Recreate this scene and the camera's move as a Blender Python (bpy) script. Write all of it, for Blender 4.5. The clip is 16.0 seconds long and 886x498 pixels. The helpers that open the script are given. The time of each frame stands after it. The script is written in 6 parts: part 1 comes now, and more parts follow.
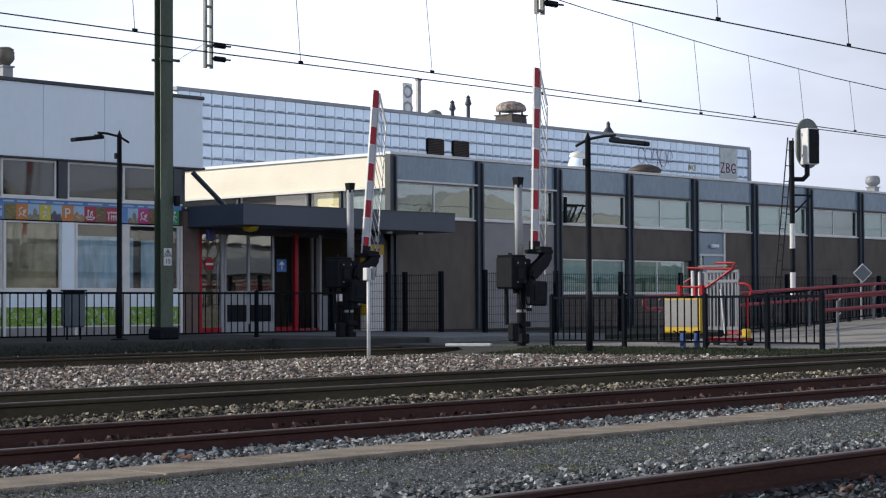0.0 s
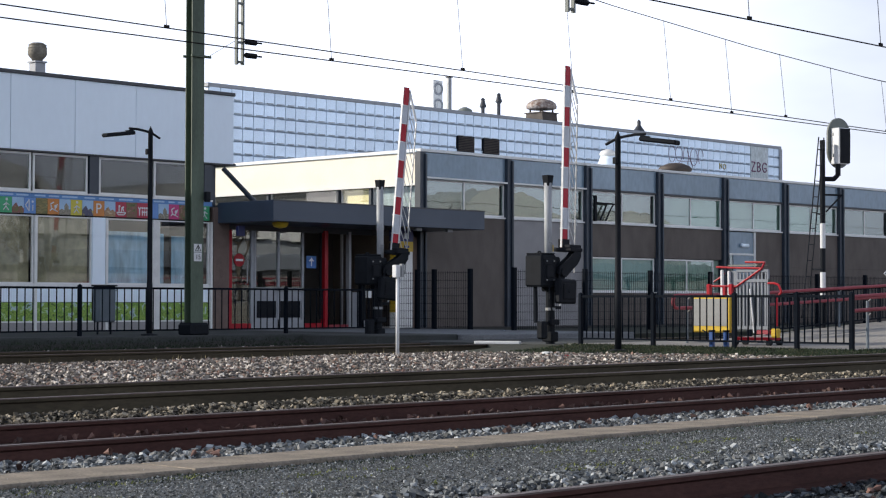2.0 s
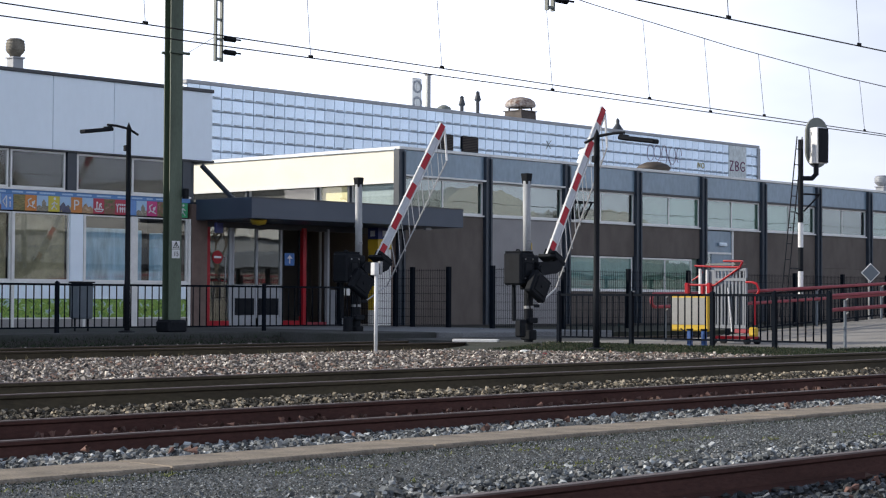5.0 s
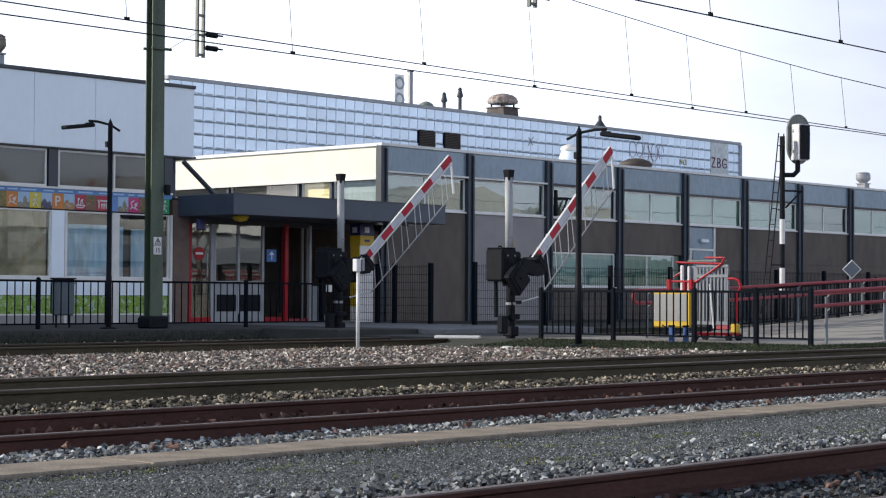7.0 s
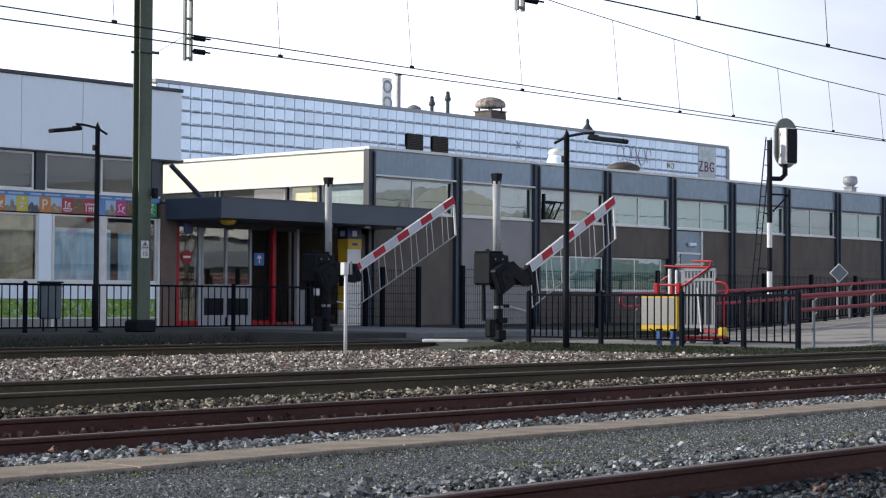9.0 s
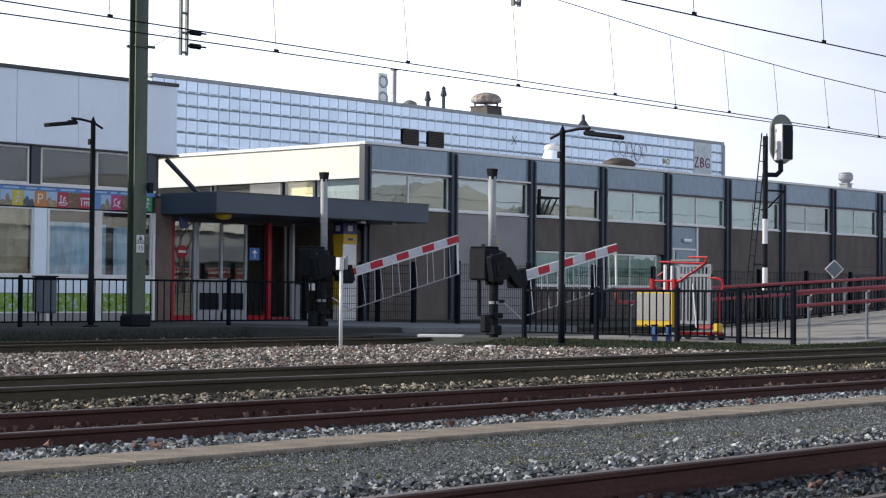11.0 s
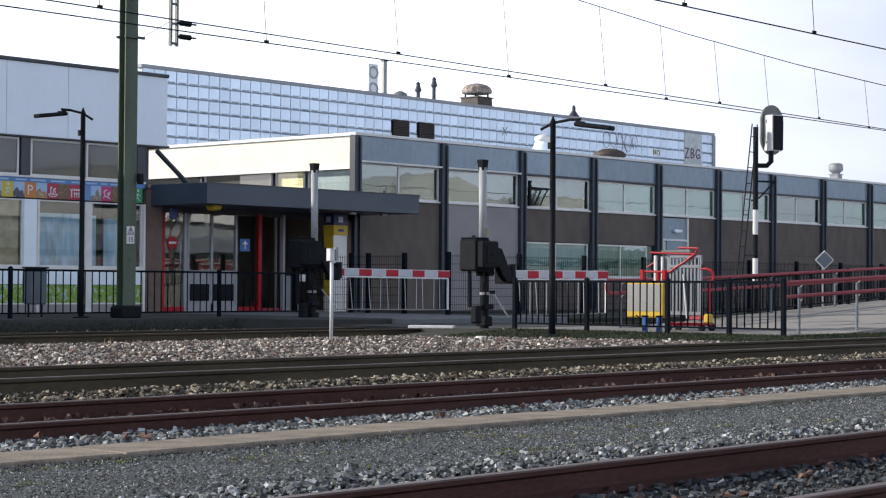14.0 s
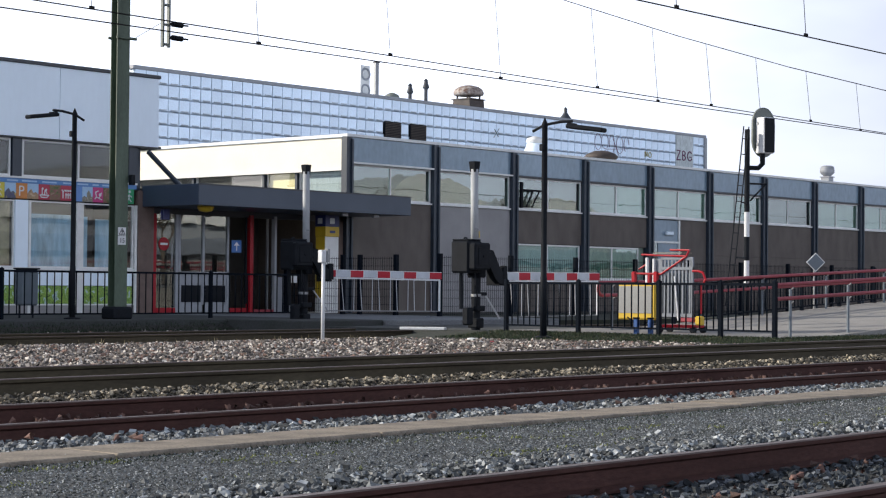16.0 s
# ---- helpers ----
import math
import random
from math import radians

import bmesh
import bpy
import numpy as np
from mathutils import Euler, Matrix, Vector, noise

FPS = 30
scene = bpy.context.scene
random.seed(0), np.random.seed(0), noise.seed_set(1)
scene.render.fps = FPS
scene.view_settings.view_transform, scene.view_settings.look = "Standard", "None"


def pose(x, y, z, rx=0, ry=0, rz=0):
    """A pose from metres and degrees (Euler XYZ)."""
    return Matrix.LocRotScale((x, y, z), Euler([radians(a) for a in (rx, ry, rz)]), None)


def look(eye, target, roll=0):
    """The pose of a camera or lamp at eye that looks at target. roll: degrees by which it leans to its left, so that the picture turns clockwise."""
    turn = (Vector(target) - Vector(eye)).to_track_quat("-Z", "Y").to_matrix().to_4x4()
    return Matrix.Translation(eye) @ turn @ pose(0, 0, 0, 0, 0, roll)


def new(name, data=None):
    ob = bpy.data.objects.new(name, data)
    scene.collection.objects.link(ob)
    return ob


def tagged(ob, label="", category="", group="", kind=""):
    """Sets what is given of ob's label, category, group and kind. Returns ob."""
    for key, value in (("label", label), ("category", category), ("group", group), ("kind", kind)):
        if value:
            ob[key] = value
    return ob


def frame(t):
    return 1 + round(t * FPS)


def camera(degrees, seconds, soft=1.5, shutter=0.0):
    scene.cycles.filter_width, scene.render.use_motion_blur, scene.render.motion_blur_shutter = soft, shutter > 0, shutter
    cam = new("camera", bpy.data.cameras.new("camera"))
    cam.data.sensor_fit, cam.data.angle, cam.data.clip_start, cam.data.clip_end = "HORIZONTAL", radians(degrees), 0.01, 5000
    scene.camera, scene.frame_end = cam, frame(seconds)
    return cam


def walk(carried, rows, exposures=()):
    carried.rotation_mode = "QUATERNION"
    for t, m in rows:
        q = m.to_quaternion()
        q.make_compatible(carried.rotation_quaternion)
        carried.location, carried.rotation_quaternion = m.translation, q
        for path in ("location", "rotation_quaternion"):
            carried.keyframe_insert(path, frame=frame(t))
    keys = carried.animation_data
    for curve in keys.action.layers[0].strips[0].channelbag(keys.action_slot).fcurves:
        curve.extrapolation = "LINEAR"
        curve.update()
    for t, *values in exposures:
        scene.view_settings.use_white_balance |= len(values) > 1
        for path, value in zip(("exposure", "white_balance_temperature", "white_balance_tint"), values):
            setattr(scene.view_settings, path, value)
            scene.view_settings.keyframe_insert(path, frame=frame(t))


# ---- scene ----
cam = camera(27.3, 16.0, soft=1.2)
PATH = [
    (0, (0.009, 0.0, 0.782), (1.478, 1.356, 0.842), -0.3),
    (0.5, (0.002, -0.013, 0.783), (1.443, 1.373, 0.842), -0.3),
    (0.75, (0.0025, -0.0135, 0.783), (1.4395, 1.3767, 0.8413), -0.2),
    (1, (0.003, -0.014, 0.783), (1.442, 1.374, 0.841), -0.1),
    (1.5, (-0.001, -0.017, 0.785), (1.444, 1.364, 0.842), 0.1),
    (2, (-0.01, -0.026, 0.786), (1.437, 1.354, 0.843), 0.1),
    (2.5, (-0.002, -0.017, 0.784), (1.449, 1.358, 0.842), 0.1),
    (3, (0.002, -0.012, 0.783), (1.456, 1.361, 0.842), 0.2),
    (3.5, (0.01, -0.005, 0.785), (1.466, 1.365, 0.843), 0.2),
    (4, (-0.001, -0.008, 0.785), (1.457, 1.36, 0.843), 0.3),
    (6.5, (0.003, -0.012, 0.786), (1.476, 1.34, 0.836), 0.2),
    (7, (0.007, -0.008, 0.784), (1.483, 1.34, 0.835), 0.3),
    (7.5, (0.004, -0.008, 0.784), (1.483, 1.337, 0.835), 0.3),
    (8, (0.008, -0.014, 0.782), (1.49, 1.328, 0.836), 0.2),
    (8.5, (0.0, -0.012, 0.785), (1.483, 1.328, 0.839), 0.2),
    (9, (0.011, -0.004, 0.784), (1.496, 1.334, 0.839), 0.3),
    (11.5, (0.013, 0.004, 0.785), (1.503, 1.338, 0.833), 0.5),
    (12, (0.019, 0.013, 0.782), (1.509, 1.347, 0.829), 0.6),
    (12.5, (0.021, 0.013, 0.783), (1.511, 1.346, 0.827), 0.5),
    (13, (0.024, 0.015, 0.782), (1.516, 1.346, 0.824), 0.4),
    (13.5, (0.014, -0.001, 0.785), (1.507, 1.329, 0.825), 0.3),
    (14, (0.017, 0.005, 0.785), (1.513, 1.332, 0.825), 0.4),
    (14.5, (0.014, 0.005, 0.784), (1.512, 1.33, 0.823), 0.4),
    (15, (0.018, 0.005, 0.782), (1.517, 1.328, 0.822), 0.4),
    (15.5, (0.014, 0.003, 0.785), (1.515, 1.324, 0.825), 0.4),
    (16, (0.014, 0.004, 0.783), (1.516, 1.324, 0.825), 0.5),
]
walk(cam, [(t, look(eye, target, roll)) for t, eye, target, roll in PATH],
     exposures=[(0, -0.22), (0.5, -0.11), (1, -0.03), (2, 0.03), (3, 0.05), (11, 0.08), (13, 0.12), (16, 0.15)])

# ---- light ----
SUN = Vector((-0.58, 0.71, 0.39)).normalized()
world = bpy.data.worlds.new("sky")
scene.world = world
world.use_nodes = True
wn = world.node_tree
wn.nodes.clear()
sky = wn.nodes.new("ShaderNodeTexSky")
sky.sky_type, sky.sun_disc = "NISHITA", False
sky.sun_elevation = math.asin(SUN.z)
sky.sun_rotation = math.atan2(SUN.x, SUN.y)
sky.air_density, sky.dust_density = 1.0, 1.5
cloud_co = wn.nodes.new("ShaderNodeTexCoord")
cloud_map = wn.nodes.new("ShaderNodeMapping")
cloud_map.inputs["Scale"].default_value = (1.0, 1.0, 3.0)
cloud = wn.nodes.new("ShaderNodeTexNoise")
cloud.inputs["Scale"].default_value, cloud.inputs["Detail"].default_value = 2.6, 5.0
cloud_ramp = wn.nodes.new("ShaderNodeMapRange")
for k, v in (("From Min", 0.3), ("From Max", 0.7), ("To Min", 0.5), ("To Max", 1.0)):
    cloud_ramp.inputs[k].default_value = v
sky_gain = wn.nodes.new("ShaderNodeVectorMath")
sky_gain.operation = "SCALE"
sky_gain.inputs["Scale"].default_value = 0.06
sky_mix = wn.nodes.new("ShaderNodeMix")
sky_mix.data_type = "RGBA"
sky_mix.inputs["B"].default_value = (1.42, 1.52, 1.82, 1)
sky_bg = wn.nodes.new("ShaderNodeBackground")
sky_bg.inputs["Strength"].default_value = 1.12
sky_out = wn.nodes.new("ShaderNodeOutputWorld")
wn.links.new(cloud_co.outputs["Generated"], cloud_map.inputs["Vector"])
wn.links.new(cloud_map.outputs["Vector"], cloud.inputs["Vector"])
wn.links.new(cloud.outputs["Fac"], cloud_ramp.inputs["Value"])
wn.links.new(sky.outputs["Color"], sky_gain.inputs[0])
wn.links.new(sky_gain.outputs["Vector"], sky_mix.inputs["A"])
split = wn.nodes.new("ShaderNodeSeparateXYZ")
haze = wn.nodes.new("ShaderNodeMapRange")
for k, v in (("From Min", 0.14), ("From Max", 0.6), ("To Min", 1.0), ("To Max", 0.13)):
    haze.inputs[k].default_value = v
cover = wn.nodes.new("ShaderNodeMath")
cover.operation = "MULTIPLY"
wn.links.new(cloud_co.outputs["Generated"], split.inputs["Vector"])
wn.links.new(split.outputs["Z"], haze.inputs["Value"])
wn.links.new(haze.outputs["Result"], cover.inputs[0])
wn.links.new(cloud_ramp.outputs["Result"], cover.inputs[1])
wn.links.new(cover.outputs["Value"], sky_mix.inputs["Factor"])
# a thicker cloud bank dims the haze towards the east
toward = wn.nodes.new("ShaderNodeVectorMath")
toward.operation = "DOT_PRODUCT"
toward.inputs[1].default_value = (1, 0, 0)
side_gain = wn.nodes.new("ShaderNodeMapRange")
side_gain.interpolation_type = "SMOOTHSTEP"
for k, v in (("From Min", 0.74), ("From Max", 0.94), ("To Min", 1.1), ("To Max", 0.45)):
    side_gain.inputs[k].default_value = v
sky_scale = wn.nodes.new("ShaderNodeVectorMath")
sky_scale.operation = "SCALE"
wn.links.new(cloud_co.outputs["Generated"], toward.inputs[0])
wn.links.new(toward.outputs["Value"], side_gain.inputs["Value"])
wn.links.new(side_gain.outputs["Result"], sky_scale.inputs["Scale"])
wn.links.new(sky_mix.outputs["Result"], sky_scale.inputs[0])
wn.links.new(sky_scale.outputs["Vector"], sky_bg.inputs["Color"])
wn.links.new(sky_bg.outputs["Background"], sky_out.inputs["Surface"])
sun_lamp = new("sun", bpy.data.lights.new("sun", "SUN"))
sun_lamp.data.energy, sun_lamp.data.angle, sun_lamp.data.color = 5.0, radians(0.6), (1.0, 0.915, 0.79)
sun_lamp.matrix_basis = look(SUN * 60, (0, 0, 0))


# ---- materials ----
def material(name, base, rough=0.6, metal=0.0, spots=None, amount=0.35, scale=6.0, fine=60.0, bump=0.15, each=0.0, island=0.0, spec=0.5, stretch=(1, 1, 1), depth=0.01, tones=()):
    """A surface with stains at one scale and grain at another; each and island vary its brightness from piece to piece."""
    m = bpy.data.materials.new(name)
    m.use_nodes = True
    n, l = m.node_tree.nodes, m.node_tree.links
    bsdf = n["Principled BSDF"]
    co = n.new("ShaderNodeTexCoord")
    mp = n.new("ShaderNodeMapping")
    mp.inputs["Scale"].default_value = stretch
    l.new(co.outputs["Object"], mp.inputs["Vector"])
    big, small = n.new("ShaderNodeTexNoise"), n.new("ShaderNodeTexNoise")
    big.inputs["Scale"].default_value, big.inputs["Detail"].default_value = scale, 6
    small.inputs["Scale"].default_value, small.inputs["Detail"].default_value = fine, 4
    for node in (big, small):
        l.new(mp.outputs["Vector"], node.inputs["Vector"])
    ramp = n.new("ShaderNodeMapRange")
    ramp.inputs["From Min"].default_value, ramp.inputs["From Max"].default_value = 0.35, 0.72
    ramp.inputs["To Max"].default_value = amount
    l.new(big.outputs["Fac"], ramp.inputs["Value"])
    mix = n.new("ShaderNodeMix")
    mix.data_type = "RGBA"
    mix.inputs["A"].default_value = (*base, 1)
    mix.inputs["B"].default_value = (*(spots or [c * 0.55 for c in base]), 1)
    l.new(ramp.outputs["Result"], mix.inputs["Factor"])
    if tones:
        chips = n.new("ShaderNodeValToRGB")
        mean = sum(map(sum, tones)) / len(tones) / 3
        chips.color_ramp.interpolation = "CONSTANT"
        while len(chips.color_ramp.elements) < len(tones):
            chips.color_ramp.elements.new(0.5)
        for k, (e, c) in enumerate(zip(chips.color_ramp.elements, tones)):
            e.position, e.color = k / len(tones), (*[0.85 * mean * (v / mean) ** 1.35 for v in c], 1)
        l.new(n.new("ShaderNodeNewGeometry").outputs["Random Per Island"], chips.inputs["Fac"])
        l.new(chips.outputs["Color"], mix.inputs["A"])
        mix.inputs["B"].default_value = (*[c * 0.6 for c in base], 1)
    gain = n.new("ShaderNodeMapRange")
    gain.inputs["From Min"].default_value, gain.inputs["From Max"].default_value = 0.25, 0.75
    gain.inputs["To Min"].default_value, gain.inputs["To Max"].default_value = 1 - amount * 0.45, 1 + amount * 0.35
    l.new(small.outputs["Fac"], gain.inputs["Value"])
    value = gain.outputs["Result"]
    for share, kind in ((each, "each"), (island, "island")):
        if share:
            src = n.new("ShaderNodeObjectInfo").outputs["Random"] if kind == "each" else n.new("ShaderNodeNewGeometry").outputs["Random Per Island"]
            spread = n.new("ShaderNodeMapRange")
            spread.inputs["To Min"].default_value, spread.inputs["To Max"].default_value = 1 - share, 1 + share
            l.new(src, spread.inputs["Value"])
            mul = n.new("ShaderNodeMath")
            mul.operation = "MULTIPLY"
            l.new(value, mul.inputs[0])
            l.new(spread.outputs["Result"], mul.inputs[1])
            value = mul.outputs["Value"]
    tone = n.new("ShaderNodeVectorMath")
    tone.operation = "SCALE"
    l.new(mix.outputs["Result"], tone.inputs[0])
    l.new(value, tone.inputs["Scale"])
    l.new(tone.outputs["Vector"], bsdf.inputs["Base Color"])
    rr = n.new("ShaderNodeMapRange")
    rr.inputs["To Min"].default_value, rr.inputs["To Max"].default_value = max(0.02, rough - 0.12), min(1, rough + 0.12)
    l.new(big.outputs["Fac"], rr.inputs["Value"])
    l.new(rr.outputs["Result"], bsdf.inputs["Roughness"])
    bsdf.inputs["Metallic"].default_value = metal
    bsdf.inputs["Specular IOR Level"].default_value = spec
    if bump:
        bp = n.new("ShaderNodeBump")
        bp.inputs["Strength"].default_value, bp.inputs["Distance"].default_value = bump, depth
        l.new(small.outputs["Fac"], bp.inputs["Height"])
        l.new(bp.outputs["Normal"], bsdf.inputs["Normal"])
    return m


def glass(name, tint=(0.9, 0.95, 0.95), base=0.10, rough=0.0, wavy=0.2):
    m = bpy.data.materials.new(name)
    m.use_nodes = True
    n, l = m.node_tree.nodes, m.node_tree.links
    n.clear()
    clear, shine, mix, facing, out = (n.new("ShaderNode" + k) for k in ("BsdfTransparent", "BsdfGlossy", "MixShader", "LayerWeight", "OutputMaterial"))
    clear.inputs["Color"].default_value = (*tint, 1)
    shine.inputs["Roughness"].default_value = rough
    facing.inputs["Blend"].default_value = 0.5
    power, gain = n.new("ShaderNodeMath"), n.new("ShaderNodeMath")
    power.operation, gain.operation = "POWER", "MULTIPLY_ADD"
    power.inputs[1].default_value = 4.0
    gain.inputs[1].default_value, gain.inputs[2].default_value = 0.9, base
    l.new(facing.outputs["Facing"], power.inputs[0])
    l.new(power.outputs["Value"], gain.inputs[0])
    co, wave, bp = n.new("ShaderNodeTexCoord"), n.new("ShaderNodeTexNoise"), n.new("ShaderNodeBump")
    wave.inputs["Scale"].default_value = 1.1
    bp.inputs["Strength"].default_value, bp.inputs["Distance"].default_value = wavy, 0.02
    l.new(co.outputs["Object"], wave.inputs["Vector"])
    l.new(wave.outputs["Fac"], bp.inputs["Height"])
    l.new(bp.outputs["Normal"], shine.inputs["Normal"])
    l.new(gain.outputs["Value"], mix.inputs["Fac"])
    l.new(clear.outputs["BSDF"], mix.inputs[1])
    l.new(shine.outputs["BSDF"], mix.inputs[2])
    l.new(mix.outputs["Shader"], out.inputs["Surface"])
    return m


M_WHITE = material("white_paint", (0.77, 0.88, 0.98), 0.35, amount=0.045, scale=0.9, fine=9, bump=0.006, stretch=(1, 1, 0.4))
M_FRAME = material("white_frame", (0.72, 0.73, 0.72), 0.45, amount=0.25, scale=4, bump=0.03)
M_CREAM = material("cream_boards", (0.80, 0.76, 0.64), 0.55, amount=0.15, scale=1.5, fine=25, bump=0.05)
M_DARKTRIM = material("dark_trim", (0.035, 0.04, 0.05), 0.45, amount=0.3, scale=5, bump=0.05)
M_COLUMN = material("blue_black_steel", (0.022, 0.034, 0.052), 0.4, amount=0.3, scale=6, bump=0.04)
M_PARAPET = material("slate_blue_panel", (0.175, 0.25, 0.32), 0.2, metal=0.1, spots=(0.13, 0.18, 0.225), amount=0.3, scale=1.1, fine=7, bump=0.006, each=0.06, stretch=(1, 1, 0.5))
M_CANOPY = material("dark_blue_canopy", (0.040, 0.060, 0.094), 0.4, amount=0.3, scale=1.5, bump=0.04)
M_PEBBLE = material("pebble_dash", (0.128, 0.110, 0.099), 0.85, spots=(0.062, 0.052, 0.047), amount=0.5, scale=1.6, fine=60, bump=0.3, stretch=(1.6, 1, 0.8))
M_PLASTER = material("grey_plaster", (0.30, 0.295, 0.30), 0.8, amount=0.35, scale=1.6, fine=70, bump=0.3)
M_BRICK = material("brown_brick", (0.16, 0.115, 0.10), 0.8, amount=0.4, scale=5, fine=50, bump=0.4)
M_TILE = material("pearly_plastic_panel", (0.68, 0.81, 0.95), 0.32, metal=0.3, amount=0.2, scale=2.5, fine=20, bump=0.015, each=0.07)
M_BALLAST = material("ballast", (0.21, 0.185, 0.165), 0.8, amount=0.35, scale=9, fine=60, bump=0.4, tones=((0.18, 0.16, 0.142), (0.42, 0.385, 0.355), (0.085, 0.081, 0.078), (0.27, 0.245, 0.222), (0.27, 0.185, 0.15), (0.105, 0.097, 0.092), (0.62, 0.585, 0.54), (0.23, 0.205, 0.185), (0.065, 0.06, 0.058), (0.38, 0.35, 0.32), (0.15, 0.137, 0.128)))
M_BALLAST_GREY = material("grey_ballast", (0.14, 0.144, 0.142), 0.8, amount=0.35, scale=9, fine=60, bump=0.4, tones=((0.155, 0.169, 0.179), (0.282, 0.300, 0.313), (0.080, 0.089, 0.095), (0.207, 0.221, 0.227), (0.404, 0.424, 0.436), (0.122, 0.132, 0.139), (0.058, 0.064, 0.069), (0.235, 0.238, 0.236)))
# Darker ballast copy: shade between the near rails is put into its tones.
M_BALLAST_SHADED = material("shade_toned_ballast", (0.06, 0.065, 0.07), 0.85, amount=0.35, scale=9, fine=60, bump=0.4, tones=((0.044, 0.052, 0.060), (0.074, 0.087, 0.099), (0.030, 0.035, 0.040), (0.059, 0.067, 0.077), (0.111, 0.122, 0.138), (0.037, 0.043, 0.047)))
M_GRIT = material("grit", (0.15, 0.15, 0.14), 0.8, amount=0.35, scale=9, fine=60, bump=0.3, tones=((0.094, 0.104, 0.109), (0.226, 0.242, 0.252), (0.042, 0.047, 0.050), (0.338, 0.355, 0.362), (0.122, 0.133, 0.139), (0.070, 0.084, 0.076), (0.169, 0.187, 0.204), (0.030, 0.034, 0.037)))
# Base colour kept dark to act as shade in the gaps between stones.
M_BED = material("ballast_bed", (0.034, 0.031, 0.028), 0.95, amount=0.7, scale=9, fine=45, bump=0.9, depth=0.03)
M_PATH = material("gritty_asphalt", (0.066, 0.073, 0.080), 0.9, spots=(0.043, 0.048, 0.046), amount=0.55, scale=0.9, fine=38, bump=0.8, depth=0.02)
M_DARKPAVE = material("damp_and_shade_asphalt", (0.045, 0.048, 0.05), 0.9, spots=(0.028, 0.036, 0.026), amount=0.6, scale=1.4, fine=30, bump=0.3)
M_GREYFRAME = material("grey_door_frame", (0.30, 0.32, 0.35), 0.5, amount=0.25, scale=4, bump=0.03)
M_KERB = material("old_concrete", (0.27, 0.228, 0.178), 0.85, spots=(0.10, 0.085, 0.068), amount=0.85, scale=4.0, fine=55, bump=0.6)
M_PAVE = material("paving", (0.27, 0.26, 0.245), 0.85, amount=0.4, scale=1.5, fine=30, bump=0.25)
M_GRASS = material("grass", (0.012, 0.028, 0.0075), 0.9, amount=0.5, scale=3, fine=30, bump=0.3, island=0.45)
M_SOIL = material("mossy_soil", (0.024, 0.024, 0.018), 0.95, spots=(0.016, 0.03, 0.01), amount=0.7, scale=2, fine=30, bump=0.6)
M_RUST = material("rusty_rail", (0.070, 0.031, 0.026), 0.75, spec=0.2, spots=(0.035, 0.0165, 0.0145), amount=0.6, scale=4, fine=60, bump=0.3, stretch=(0.3, 1, 1))
M_OLIVE = material("oily_rail", (0.068, 0.056, 0.035), 0.7, spec=0.2, spots=(0.025, 0.021, 0.016), amount=0.6, scale=3, fine=50, bump=0.25, stretch=(0.3, 1, 1))
M_HEAD = material("worn_rail_head", (0.13, 0.09, 0.075), 0.5, metal=0.5, amount=0.5, scale=5, fine=60, bump=0.1, stretch=(0.1, 1, 1))
M_SLEEPER = material("sleeper_concrete", (0.065, 0.055, 0.048), 0.9, amount=0.5, scale=6, fine=50, bump=0.4)
M_BLACK = material("black_paint", (0.0125, 0.0150, 0.0195), 0.5, spec=0.07, amount=0.5, scale=8, fine=60, bump=0.1)
M_FENCE = material("black_fence_paint", (0.0045, 0.0075, 0.013), 0.45, spec=0.04, amount=0.35, scale=12, fine=60, bump=0.05)
M_MAST = material("green_mast_paint", (0.075, 0.11, 0.075), 0.55, spots=(0.03, 0.04, 0.028), amount=0.5, scale=3, fine=40, bump=0.1, stretch=(1, 1, 0.25))
M_RED = material("red_paint", (0.33, 0.008, 0.018), 0.4, spec=0.25, amount=0.3, scale=6, bump=0.04)
M_DULLRED = material("faded_red_rail", (0.27, 0.028, 0.045), 0.5, amount=0.35, scale=4, bump=0.06)
M_BAND_RED = material("red_reflective_band", (0.42, 0.012, 0.03), 0.4, spec=0.25, spots=(0.32, 0.02, 0.035), amount=0.4, scale=5, fine=70, bump=0.05)
M_BAND_WHITE = material("white_reflective_band", (0.66, 0.68, 0.70), 0.4, amount=0.3, scale=5, fine=70, bump=0.05)
M_ALU = material("aluminium", (0.25, 0.26, 0.27), 0.42, metal=0.6, amount=0.3, scale=8, fine=60, bump=0.05)
M_GALV = material("galvanised_steel", (0.26, 0.27, 0.28), 0.5, metal=0.5, amount=0.35, scale=10, fine=50, bump=0.08)
M_YELLOW = material("yellow_plastic", (0.54, 0.36, 0.02), 0.45, amount=0.25, scale=5, bump=0.04)
M_BLUE = material("blue_paint", (0.03, 0.14, 0.42), 0.45, amount=0.3, scale=6, bump=0.04)
M_NAVY = material("navy_sign", (0.02, 0.03, 0.13), 0.4, amount=0.2, scale=6, bump=0.02)
M_BIN = material("blue_grey_bin", (0.13, 0.16, 0.19), 0.5, amount=0.3, scale=4, bump=0.05)
M_WIRE = material("copper_wire", (0.016, 0.015, 0.015), 0.7, spec=0.1, amount=0.2, bump=0)
# Indoor dimness behind the glass is put into this base colour.
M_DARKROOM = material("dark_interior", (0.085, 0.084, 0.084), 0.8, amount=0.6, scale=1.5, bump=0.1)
M_CURTAIN = material("pale_green_curtain", (0.22, 0.30, 0.25), 0.85, amount=0.65, scale=1.2, fine=14, bump=0.3, stretch=(3, 3, 0.3), each=0.35)
